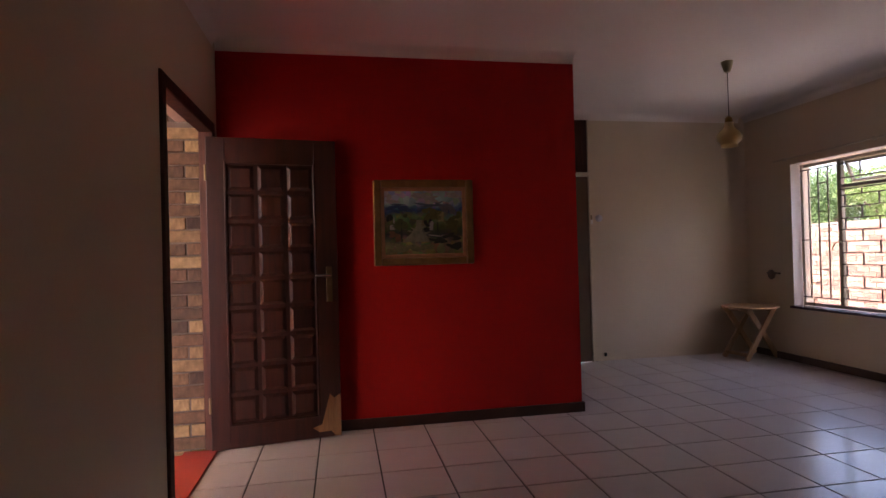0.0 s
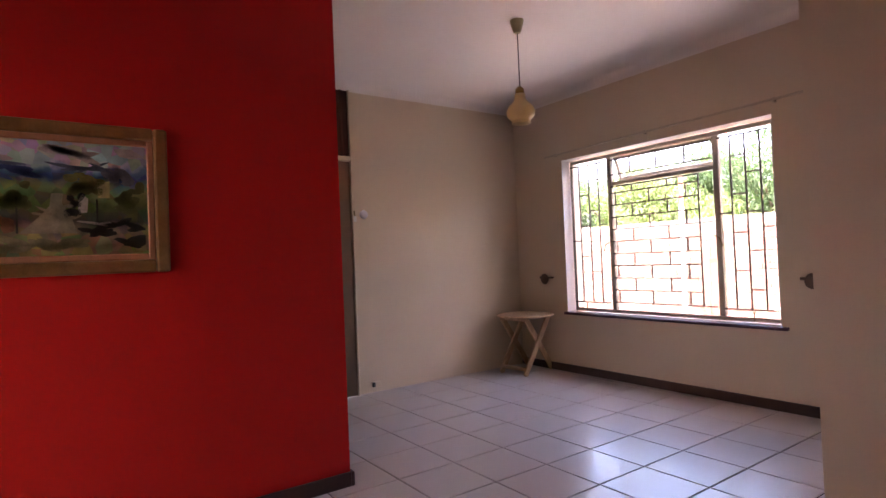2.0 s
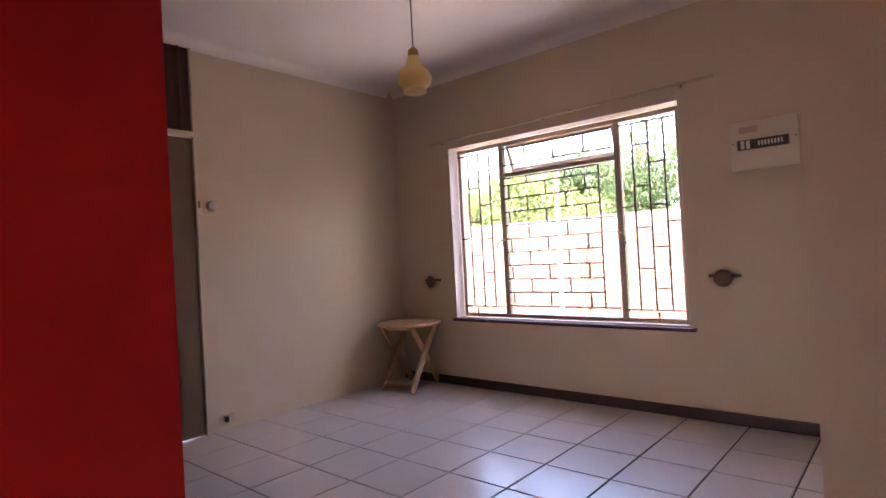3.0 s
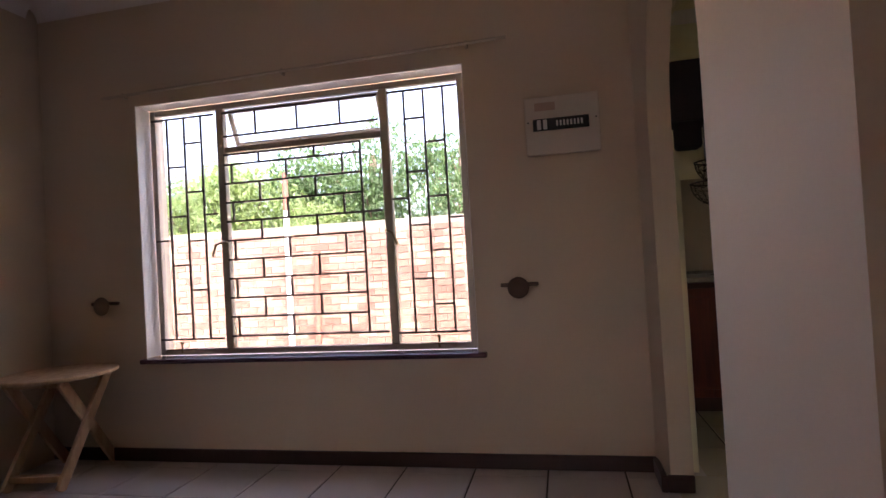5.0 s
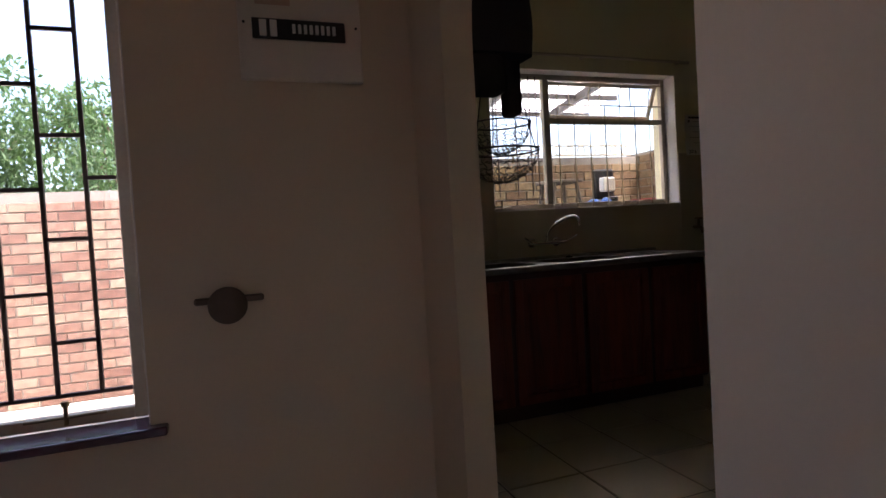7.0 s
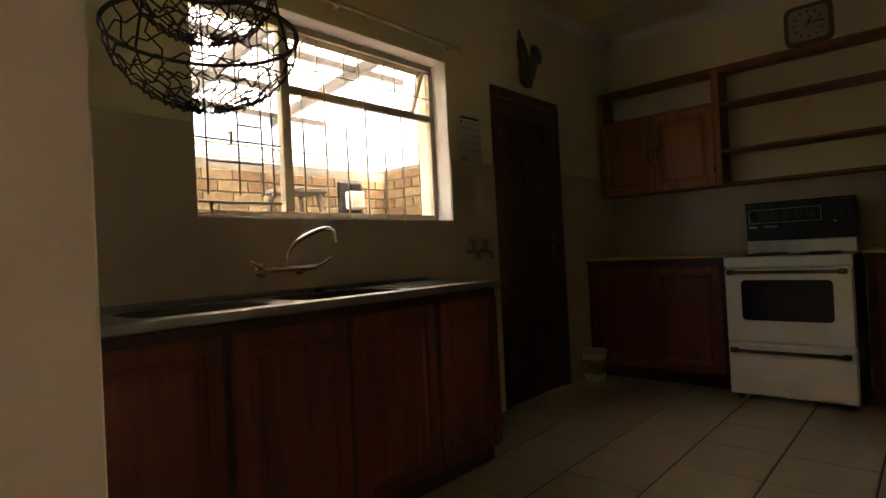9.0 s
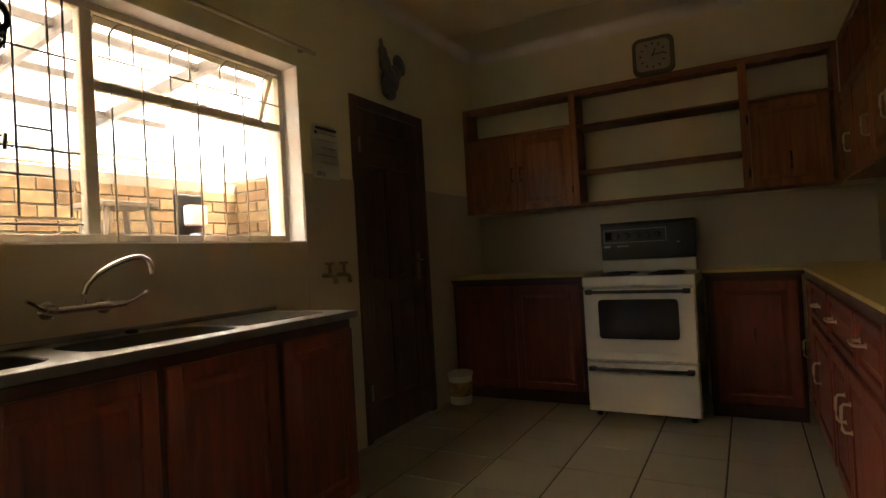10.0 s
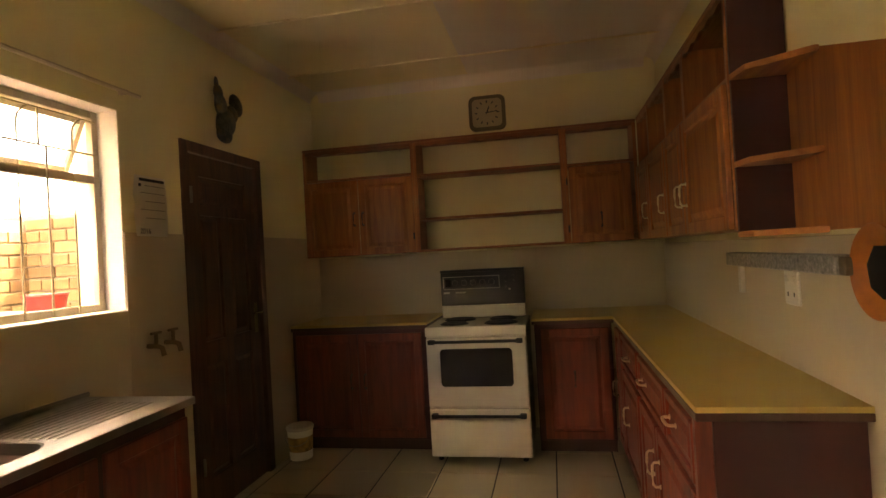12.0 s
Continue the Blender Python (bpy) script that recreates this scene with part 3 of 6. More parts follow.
field = mesh_of("field", raised(pw, ph, 0.02), DOORWOOD)
for c in range(3):
    for r in range(9):
        ob = new("raised_field", field)
        ob.parent = leaf
        ob.matrix_basis = pose(0.115 + c * pw, -LT + 0.018, 0.16 + r * ph)
bm = B()
bx(bm, 0.107, 0.121, -LT - 0.006, -LT, 0.15, LH - 0.16, 0.003)
bx(bm, LW - 0.156, LW - 0.142, -LT - 0.006, -LT, 0.15, LH - 0.16, 0.003)
bx(bm, 0.121, LW - 0.156, -LT - 0.0055, -LT, 0.15, 0.164, 0.003)
part("moulding", bm, DOORWOOD, leaf)
bm = bx(B(), LW - 0.082, LW - 0.042, -LT - 0.006, -LT, 0.93, 1.17, 0.005, 2)
plate = part("handle_plate", bm, BRASS, leaf, "aged brass handle plate")
part("lever", tube(B(), [(LW - 0.062, -LT, 1.11), (LW - 0.062, -LT - 0.05, 1.11), (LW - 0.08, -LT - 0.055, 1.11), (LW - 0.16, -LT - 0.052, 1.112)], 0.008), CHROME, plate, "bright lever handle", smooth=True)
BARE = wood("bare_chewed_timber", (0.38, 0.2, 0.09), (0.2, 0.09, 0.04), axis=2, rough=0.9, clear=0.0)
rnd = random.Random(4)
bm = B()
out = [(LW - 0.001, 0.012), (LW - 0.001, 0.30), (LW - 0.045, 0.27), (LW - 0.075, 0.30), (LW - 0.10, 0.20), (LW - 0.085, 0.15), (LW - 0.13, 0.10), (LW - 0.19, 0.075), (LW - 0.15, 0.045), (LW - 0.07, 0.05), (LW - 0.04, 0.012)]
lo = [bm.verts.new((x, -LT + 0.002, z)) for x, z in out]
hi = [bm.verts.new((x + rnd.uniform(-0.003, 0.0), -LT - 0.003, z + rnd.uniform(-0.004, 0.004))) for x, z in out]
bm.faces.new(hi)
for i in range(len(out)):
    bm.faces.new((lo[i], lo[(i + 1) % len(out)], hi[(i + 1) % len(out)], hi[i]))
bmesh.ops.triangulate(bm, faces=[f for f in bm.faces if len(f.verts) > 4])
part("chewed_corner", bm, BARE, leaf, "bare pale chewed timber")
for z in (0.25, 1.75):
    part("hinge", rod(B(), (-0.004, -LT - 0.004, z), (-0.004, -LT - 0.004, z + 0.1), 0.007), BRASS, leaf)


def painting_mat():
    """A loose landscape: pale sky, blue hills, green trees, a path."""
    m = mat("landscape_oils", (0.2, 0.2, 0.1), rough=0.45, bump=0.4)
    n, l = m.node_tree.nodes, m.node_tree.links
    b = n["Principled BSDF"]
    co = n.new("ShaderNodeTexCoord")
    warp = n.new("ShaderNodeTexNoise")
    warp.inputs["Scale"].default_value, warp.inputs["Detail"].default_value = 9, 5
    l.new(co.outputs["Object"], warp.inputs["Vector"])
    sep = n.new("ShaderNodeSeparateXYZ")
    l.new(co.outputs["Object"], sep.inputs[0])
    wob = n.new("ShaderNodeMath")
    wob.operation = "MULTIPLY_ADD"
    l.new(warp.outputs["Fac"], wob.inputs[0])
    wob.inputs[1].default_value = 0.14
    l.new(sep.outputs["Z"], wob.inputs[2])
    ramp = n.new("ShaderNodeValToRGB")
    e = ramp.color_ramp.elements
    e[0].position, e[0].color = 0.0, (0.16, 0.15, 0.05, 1)
    e[1].position, e[1].color = 1.0, (0.36, 0.37, 0.40, 1)
    for p, c in ((0.16, (0.22, 0.19, 0.09)), (0.28, (0.04, 0.04, 0.03)), (0.42, (0.07, 0.09, 0.02)), (0.54, (0.16, 0.17, 0.06)), (0.60, (0.10, 0.11, 0.09)),
                 (0.65, (0.03, 0.055, 0.14)), (0.70, (0.07, 0.11, 0.20)), (0.75, (0.30, 0.29, 0.31))):
        e.new(p).color = (*c, 1)
    fit_ = n.new("ShaderNodeMapRange")
    fit_.inputs[1].default_value, fit_.inputs[2].default_value = -0.16, 0.33
    l.new(wob.outputs[0], fit_.inputs[0])
    l.new(fit_.outputs[0], ramp.inputs[0])
    dab, dark = n.new("ShaderNodeTexVoronoi"), n.new("ShaderNodeTexNoise")
    dab.inputs["Scale"].default_value = 22
    dark.inputs["Scale"].default_value, dark.inputs["Detail"].default_value = 7, 6
    l.new(co.outputs["Object"], dab.inputs["Vector"])
    l.new(co.outputs["Object"], dark.inputs["Vector"])
    mr = n.new("ShaderNodeMapRange")
    mr.inputs[1].default_value, mr.inputs[2].default_value, mr.inputs[3].default_value, mr.inputs[4].default_value = 0.35, 0.65, 0.7, 1.35
    l.new(dark.outputs["Fac"], mr.inputs[0])
    mul = n.new("ShaderNodeVectorMath")
    mul.operation = "SCALE"
    l.new(ramp.outputs[0], mul.inputs[0])
    l.new(mr.outputs[0], mul.inputs["Scale"])
    mix = n.new("ShaderNodeMix")
    mix.data_type, mix.blend_type = "RGBA", "OVERLAY"
    mix.inputs["Factor"].default_value = 0.35
    l.new(mul.outputs[0], mix.inputs["A"])
    l.new(dab.outputs["Color"], mix.inputs["B"])
    l.new(mix.outputs["Result"], b.inputs["Base Color"])
    return m


pic = thing("framed_painting", pose(0.552, 4.459, 1.47), "gilt framed landscape painting hung on the red wall", "painting")
PWD, PHT = 0.735, 0.62
for nm, x0, x1, z0, z1 in (("left", -PWD / 2, -PWD / 2 + 0.055, -PHT / 2, PHT / 2), ("right", PWD / 2 - 0.055, PWD / 2, -PHT / 2, PHT / 2)):
    part("frame_side", bx(B(), x0, x1, -0.032, 0, z0, z1, 0.01, 2), GILT, pic, "gilt moulded frame side")
for z0, z1 in ((-PHT / 2, -PHT / 2 + 0.055), (PHT / 2 - 0.055, PHT / 2)):
    part("frame_side", bx(B(), -PWD / 2 + 0.055, PWD / 2 - 0.055, -0.032, 0, z0, z1, 0.01, 2), GILT, pic, "gilt moulded frame side")
iw, ih = PWD / 2 - 0.055, PHT / 2 - 0.055
bm = B()
for x0, x1, z0, z1 in ((-iw, -iw + 0.026, -ih, ih), (iw - 0.026, iw, -ih, ih), (-iw + 0.026, iw - 0.026, -ih, -ih + 0.026), (-iw + 0.026, iw - 0.026, ih - 0.026, ih)):
    bx(bm, x0, x1, -0.022, -0.004, z0, z1, 0.004)
part("slip", bm, GILT_DARK, pic, "copper-coloured inner slip")
OILS = painting_mat()
part("canvas", bx(B(), -iw + 0.026, iw - 0.026, -0.012, -0.004, -ih + 0.026, ih - 0.026), OILS, pic, "painted landscape canvas")


def flat_paint(name, c):
    return mat(name, c, rough=0.5, vary=0.3, scale=30, fine=120, bump=0.3)


def dab(outline, paint):
    bm = B()
    vs = [bm.verts.new((x, -0.0135, z)) for x, z in outline]
    ws = [bm.verts.new((x, -0.011, z)) for x, z in outline]
    bm.faces.new(vs)
    for i in range(len(vs)):
        bm.faces.new((vs[i], ws[i], ws[(i + 1) % len(vs)], vs[(i + 1) % len(vs)]))
    part("paint_stroke", bm, paint, pic)


OIL = {n: flat_paint(n + "_oil", c) for n, c in (
    ("sky", (0.24, 0.21, 0.20)), ("cloud", (0.30, 0.26, 0.24)), ("sea", (0.035, 0.06, 0.14)), ("hill", (0.07, 0.09, 0.13)), ("olive", (0.11, 0.105, 0.03)),
    ("leaf", (0.07, 0.08, 0.02)), ("dark", (0.022, 0.022, 0.018)), ("path", (0.20, 0.17, 0.11)), ("wall", (0.32, 0.28, 0.25)), ("house", (0.24, 0.21, 0.09)),
    ("roof", (0.10, 0.10, 0.12)), ("rust", (0.16, 0.07, 0.035)), ("sand", (0.17, 0.15, 0.07)))}
strokes = random.Random(31)


def daubs(paint, n, x0, x1, z0, z1, w, h):
    """Loose overlapping brush strokes inside a patch of the canvas."""
    for _ in range(n):
        cx, cz, t = strokes.uniform(x0, x1), strokes.uniform(z0, z1), strokes.uniform(-0.5, 0.5)
        a, b = w * strokes.uniform(0.6, 1.2), h * strokes.uniform(0.6, 1.2)
        out = []
        for k in range(9):
            q = 2 * math.pi * k / 9
            e = strokes.uniform(0.75, 1.15)
            u, v = a * e * math.cos(q), b * e * math.sin(q)
            out.append((min(max(cx + u * math.cos(t) - v * math.sin(t), -0.275), 0.275), min(max(cz + u * math.sin(t) + v * math.cos(t), -0.215), 0.215)))
        dab(out, OIL[paint])


daubs("cloud", 7, -0.24, 0.24, 0.15, 0.205, 0.08, 0.018)
daubs("sea", 6, -0.26, -0.10, 0.085, 0.115, 0.06, 0.014)
daubs("hill", 6, -0.20, 0.12, 0.12, 0.135, 0.07, 0.008)
daubs("olive", 12, 0.0, 0.12, 0.02, 0.10, 0.03, 0.02)
daubs("leaf", 12, -0.21, -0.12, -0.04, 0.05, 0.025, 0.022)
daubs("roof", 6, 0.14, 0.22, 0.06, 0.12, 0.03, 0.02)
daubs("dark", 5, -0.27, -0.23, 0.01, 0.05, 0.014, 0.024)
daubs("rust", 6, -0.26, -0.19, -0.12, -0.07, 0.02, 0.018)
daubs("leaf", 10, 0.18, 0.26, -0.06, 0.06, 0.026, 0.022)
dab([(-0.16, -0.14), (0.03, -0.14), (0.01, -0.07), (-0.02, -0.02), (-0.015, 0.02), (-0.055, 0.02), (-0.06, -0.03), (-0.10, -0.08)], OIL["path"])
daubs("path", 6, -0.10, 0.02, -0.13, -0.03, 0.03, 0.008)
daubs("sand", 12, -0.25, 0.05, -0.205, -0.16, 0.06, 0.014)
daubs("dark", 14, 0.06, 0.26, -0.20, -0.09, 0.05, 0.013)
daubs("wall", 3, 0.0, 0.18, -0.105, -0.095, 0.05, 0.006)
daubs("dark", 7, 0.0, 0.05, -0.06, 0.01, 0.018, 0.018)
dab([(0.105, 0.005), (0.145, 0.005), (0.147, 0.075), (0.10, 0.072)], OIL["house"])
dab([(0.035, -0.06), (0.065, -0.055), (0.07, 0.0), (0.05, 0.02), (0.035, -0.01)], OIL["wall"])
dab([(-0.25, -0.05), (-0.215, -0.05), (-0.21, -0.02), (-0.22, 0.05), (-0.225, -0.01), (-0.25, -0.02)], OIL["wall"])
for x, z0, z1 in ((-0.165, -0.14, 0.0), (0.10, -0.14, 0.0)):
    dab([(x - 0.004, z0), (x + 0.004, z0), (x + 0.003, z1), (x - 0.003, z1)], OIL["dark"])

# ---- dining room things ----
pend = thing("pendant_lamp", pose(3.10, 4.48, CEIL), "amber glass pendant lamp on a brown cord, unlit", "lamp")
part("ceiling_rose", lathe(B(), [(0.046, 0.0), (0.046, -0.012), (0.036, -0.05), (0.024, -0.085), (0.012, -0.09)]), mat("rose_plastic", (0.42, 0.36, 0.2), rough=0.4), pend, "mustard plastic ceiling rose", smooth=True)
part("cord", rod(B(), (0, 0, -0.088), (0.005, 0.003, -0.46), 0.0035), SKIRT, pend)
part("holder", lathe(B(), [(0.012, -0.45), (0.028, -0.465), (0.03, -0.50), (0.034, -0.52)]), mat("lamp_gallery", (0.40, 0.26, 0.08), rough=0.35, metal=0.6), pend, "brass gallery", smooth=True)
outer = [(0.036, -0.50), (0.036, -0.53), (0.05, -0.555), (0.082, -0.585), (0.098, -0.62), (0.092, -0.65), (0.072, -0.67), (0.062, -0.68), (0.064, -0.70)]
part("shade", lathe(B(), outer + [(r - 0.003, z) for r, z in outer[::-1]], closed=False, seg=32), AMBER, pend, "ribbed amber glass shade", smooth=True)

tab = thing("folding_table", pose(4.395, 5.90, 0, 0, 0, 8), "round pale pine folding table on crossed legs", "table")
part("tabletop", lathe(B(), [(0.02, 0.552), (0.275, 0.552), (0.285, 0.557), (0.285, 0.570), (0.278, 0.574), (0.02, 0.574)], seg=40), PINE, tab, "round pine top")


def leg(p0, p1, w=0.06, t=0.022):
    p0, p1 = Vector(p0), Vector(p1)
    d = (p1 - p0)
    bm = bx(B(), -w / 2, w / 2, -t / 2, t / 2, 0, d.length, 0.003)
    ang = math.degrees(math.atan2(d.x, d.z))
    return turned(bm, Matrix.Translation(p0) @ pose(0, 0, 0, 0, ang, 0))


for y in (-0.16, 0.14):
    part("leg", leg((-0.235, y, 0.004), (0.17, y, 0.552)), PINE, tab)
    part("leg", leg((0.235, y + 0.025, 0.004), (-0.17, y + 0.025, 0.552)), PINE, tab)
for x, z in ((-0.15, 0.535), (0.15, 0.535), (-0.2, 0.06)):
    part("rail", bx(B(), x - 0.02, x + 0.02, -0.15, 0.13, z - 0.017, z + 0.017, 0.003), PINE, tab)


def curtain_rod():
    r = thing("curtain_rod", pose(4.60, 0, 0), "thin cream curtain rail above the window", "curtain rail")
    part("rail", tube(B(), [(0.005, 3.345, 2.176), (0, 3.9, 2.166), (0, 4.6, 2.158), (0, 5.2, 2.148), (0.005, 5.74, 2.140)], 0.009), PAINT, r, smooth=True)
    for y, z in ((3.55, 2.17), (4.58, 2.158), (5.6, 2.142)):
        part("bracket", bx(B(), 0.0, 0.04, y - 0.008, y + 0.008, z - 0.016, z + 0.016, 0.003), PAINT, r)


curtain_rod()


def tieback(y):
    t = thing("curtain_holdback", pose(4.64, y, 0.914), "dull bronze curtain holdback disc with a cross bar on the wall", "curtain holdback", "holdbacks beside the window")
    part("disc", turned(lathe(B(), [(0.03, 0.0), (0.052, 0.006), (0.054, 0.012), (0.046, 0.019), (0.015, 0.022)]), pose(-0.035, 0, 0, 0, -90, 0)), BRONZE, t, smooth=True)
    part("stem", rod(B(), (0, 0, 0), (-0.04, 0, 0), 0.012), BRONZE, t)
    part("cross_bar", bx(B(), -0.03, -0.012, -0.1, 0.09, 0.004, 0.024, 0.005), BRONZE, t)


BRONZE = mat("dull_bronze", (0.13, 0.085, 0.06), rough=0.5, metal=0.4, vary=0.2, scale=20)
tieback(3.355)
tieback(5.80)

db = thing("distribution_board", pose(4.64, 3.094, 1.712), "white steel distribution board with a row of breakers", "fuse box")
part("cover", bx(B(), -0.02, 0, -0.181, 0.181, -0.146, 0.146, 0.005, 2), mat("cream_steel_cover", (0.66, 0.58, 0.48), rough=0.5, vary=0.05), db)
part("breaker_slot", bx(B(), -0.026, -0.019, -0.13, 0.142, -0.026, 0.034, 0.002), BLACK, db, "black breaker slot")
part("label_strip", bx(B(), -0.0235, -0.0195, 0.03, 0.13, 0.075, 0.115), mat("faded_pink_label", (0.52, 0.36, 0.27), rough=0.7), db, "faded pink label")
for i in range(8):
    part("breaker", bx(B(), -0.034, -0.0255, -0.10 + i * 0.017, -0.091 + i * 0.017, -0.008, 0.018, 0.001), PLASTIC, db)
for y in (0.082, 0.112):
    part("main_switch", bx(B(), -0.033, -0.0255, y - 0.01, y + 0.01, -0.02, 0.028, 0.002), PLASTIC, db)
for y in (-0.165, 0.165):
    part("screw", turned(lathe(B(), [(0.004, 0), (0.004, 0.004), (0.001, 0.005)], 10), pose(-0.02, y, 0.02, 0, -90, 0)), BLACK, db)

# north wall: tall painted cupboard door edge with a top light, switch and sockets
nd = thing("door_2", pose(-0.035, 0, 0), "olive brown door in a tall frame with a panel above", "door")
nd["kind"] = "structure"
OLIVE = mat("olive_brown_paint", (0.16, 0.10, 0.055), rough=0.5, vary=0.15, scale=4, fine=50)
part("frame_post", bx(B(), 2.683, 2.70, 6.165, 6.26, 0, CEIL - 0.075, 0.006), CREAM, nd)
part("frame_post", bx(B(), 1.80, 1.86, 6.15, 6.26, 0, CEIL - 0.075, 0.006), CREAM, nd)
part("frame_head", bx(B(), 1.86, 2.683, 6.152, 6.26, 2.05, 2.09, 0.004), CREAM, nd, "cream cross rail")
part("leaf", bx(B(), 1.86, 2.683, 6.18, 6.22, 0.008, 2.045, 0.003), OLIVE, nd, "olive brown flush leaf")
part("upper_panel", bx(B(), 1.86, 2.683, 6.18, 6.22, 2.095, CEIL - 0.08, 0.003), FRAMEWOOD, nd, "brown upper panel")
part("upper_moulding", bx(B(), 2.60, 2.622, 6.165, 6.18, 2.095, CEIL - 0.08, 0.003), FRAMEWOOD, nd)

dim = thing("light_switch", pose(2.78, 6.215, 1.585), "round grey dimmer switch on the wall", "switch")
part("dial", turned(lathe(B(), [(0.036, 0), (0.04, 0.012), (0.034, 0.03), (0.026, 0.036)]), pose(0, 0, 0, 90, 0, 0)), mat("grey_plastic", (0.6, 0.58, 0.62), rough=0.35), dim, smooth=True)
hook = thing("key_hook", pose(2.69, 6.215, 1.57), "small brass key hook with a tag", "hook")
part("plate", bx(B(), -0.012, 0.012, -0.008, 0, -0.05, 0.05, 0.003), BRASS, hook)
part("tag", bx(B(), -0.016, 0.016, -0.022, -0.01, -0.05, 0.0, 0.004, 2), PLASTIC, hook)
sock = thing("wall_socket", pose(2.835, 6.215, 0.075), "small white telephone socket low on the wall", "socket")
part("box", bx(B(), -0.04, 0.045, -0.025, 0, -0.022, 0.022, 0.005, 2), CREAM, sock)
part("plug", bx(B(), -0.045, -0.02, -0.05, -0.028, -0.02, 0.02, 0.004), BLACK, sock, "black plug")

# ---- kitchen ----
def dado(name, x0, x1, y0, y1, z1=1.548):
    structure(name, bx(B(), x0, x1, y0, y1, 0, z1, 0.002), DADO, "beige glazed wall tiles below the paint", "wall tiles")


dado("trim_tiles_east", KX - 0.007, KX, KWY1, 2.558)
dado("trim_tiles_under_window", KX - 0.007, KX, KWY0, KWY1, KWZ0)
dado("trim_tiles_beside_window", KX - 0.007, KX, KDY1, KWY0)
dado("trim_tiles_corner", KX - 0.007, KX, KY, KDY0)
dado("trim_tiles_south", 3.387, KX - 0.007, KY, KY + 0.007, 1.38)
dado("trim_tiles_west", 3.38, 3.387, KY, 1.25, 1.36)

KFX = 6.22
kw = window_unit("window_2", "cream steel kitchen window with the top vent ajar", KFX, KWY0 + 0.005, KWY1 - 0.005, KWZ0 + 0.006, KWZ1 - 0.005, (1.318,), 1.79, (KWY0 + 0.01, 1.318))
part("reveal", bx(B(), KX + 0.002, KFX, KWY0 - 0.003, KWY0 + 0.004, KWZ0, KWZ1), WHITE, kw, "white painted reveal")
part("reveal", bx(B(), KX + 0.002, KFX, KWY1 - 0.004, KWY1 + 0.003, KWZ0, KWZ1), WHITE, kw, "white painted reveal")
part("reveal", bx(B(), KX + 0.002, KFX, KWY0 + 0.005, KWY1 - 0.005, KWZ1 - 0.005, KWZ1 + 0.003), WHITE, kw, "white painted reveal")
part("window_sill", bx(B(), KX - 0.004, KFX - 0.02, KWY0, KWY1, KWZ0 - 0.004, KWZ0 + 0.006, 0.002), WHITE, kw, "white tiled sill")
bm = rod(B(), (6.17, 1.64, 1.215), (6.17, 1.76, 1.212), 0.005)
rod(bm, (6.17, 1.70, 1.2), (6.17, 1.70, 1.25), 0.006)
rod(bm, (6.17, 1.70, 1.245), (6.17, 1.70, 1.258), 0.012)
part("peg_stay", bm, BRASS, kw, "dark brass peg stay")
part("handle", tube(B(), [(6.2, 1.60, 1.55), (6.175, 1.60, 1.55), (6.17, 1.605, 1.50)], 0.007), BRASS, kw, smooth=True)

kb = thing("burglar_bars", pose(6.195, 0, 0), "cream steel burglar bars with curled tops", "burglar bars")
for i in range(7):
    y = 0.475 + i * 0.127
    if i % 2:
        part("upright", rod(B(), (0, y, 1.2), (0, y, 1.90), 0.0045, 6), KBAR, kb)
        part("short_bar", rod(B(), (0.004, y + 0.03, 1.90), (0.004, y + 0.03, 2.05), 0.0045, 6), KBAR, kb)
    else:
        part("upright", tube(B(), [(0, y, 1.2), (0, y, 1.6), (0, y, 1.98), (0, y - 0.006, 2.005), (0, y - 0.03, 2.035), (0, y - 0.055, 2.05)], 0.0045, 6), KBAR, kb)
for z in (1.90, 2.05):
    part("cross_bar", rod(B(), (0.005, 0.345, z), (0.005, 1.29, z), 0.0045, 6), KBAR, kb)
for y in (1.40, 1.452, 1.561, 1.698):
    part("upright", rod(B(), (0, y, 1.29), (0, y, 2.08), 0.0045, 6), BAR, kb)
for z in (1.264, 1.52, 1.86):
    part("cross_bar", rod(B(), (0.005, 1.36, z), (0.005, 1.775, z), 0.0045, 6), BAR, kb)
for y0, y1, z in ((1.561, 1.452, 1.59), (1.698, 1.561, 1.43), (1.561, 1.452, 1.43)):
    part("short_bar", rod(B(), (0.005, y0, z), (0.005, y1, z), 0.0045, 6), BAR, kb)

krod = thing("curtain_rod", pose(KX, 0, 0), "cream curtain rail above the kitchen window", "curtain rail")
part("rail", tube(B(), [(-0.04, 0.22, 2.185), (-0.042, 1.0, 2.19), (-0.04, 2.05, 2.185)], 0.010), PAINT, krod, smooth=True)
for y in (0.3, 1.1, 1.95):
    part("bracket", bx(B(), -0.04, 0, y - 0.01, y + 0.01, 2.178, 2.20, 0.002), PAINT, krod)

# the back door
kd = thing("door_3", pose(0, 0, 0), "dark stained panelled back door, closed", "door")
kd["kind"] = "structure"
part("jamb", bx(B(), KX - 0.012, KX + 0.10, KDY1 - 0.06, KDY1, 0, KDZ, 0.004), KDOORWOOD, kd)
part("jamb", bx(B(), KX - 0.012, KX + 0.10, KDY0, KDY0 + 0.06, 0, KDZ, 0.004), KDOORWOOD, kd)
part("head", bx(B(), KX - 0.011, KX + 0.10, KDY0 + 0.06, KDY1 - 0.06, KDZ - 0.06, KDZ, 0.004), KDOORWOOD, kd)
ly0, ly1 = KDY0 + 0.063, KDY1 - 0.063
lw = ly1 - ly0
bm = B()
X0, X1 = KX + 0.012, KX + 0.052
bx(bm, X0, X1, ly0, ly0 + 0.11, 0.004, 1.9985, 0.003)
bx(bm, X0, X1, ly1 - 0.11, ly1, 0.004, 1.9985, 0.003)
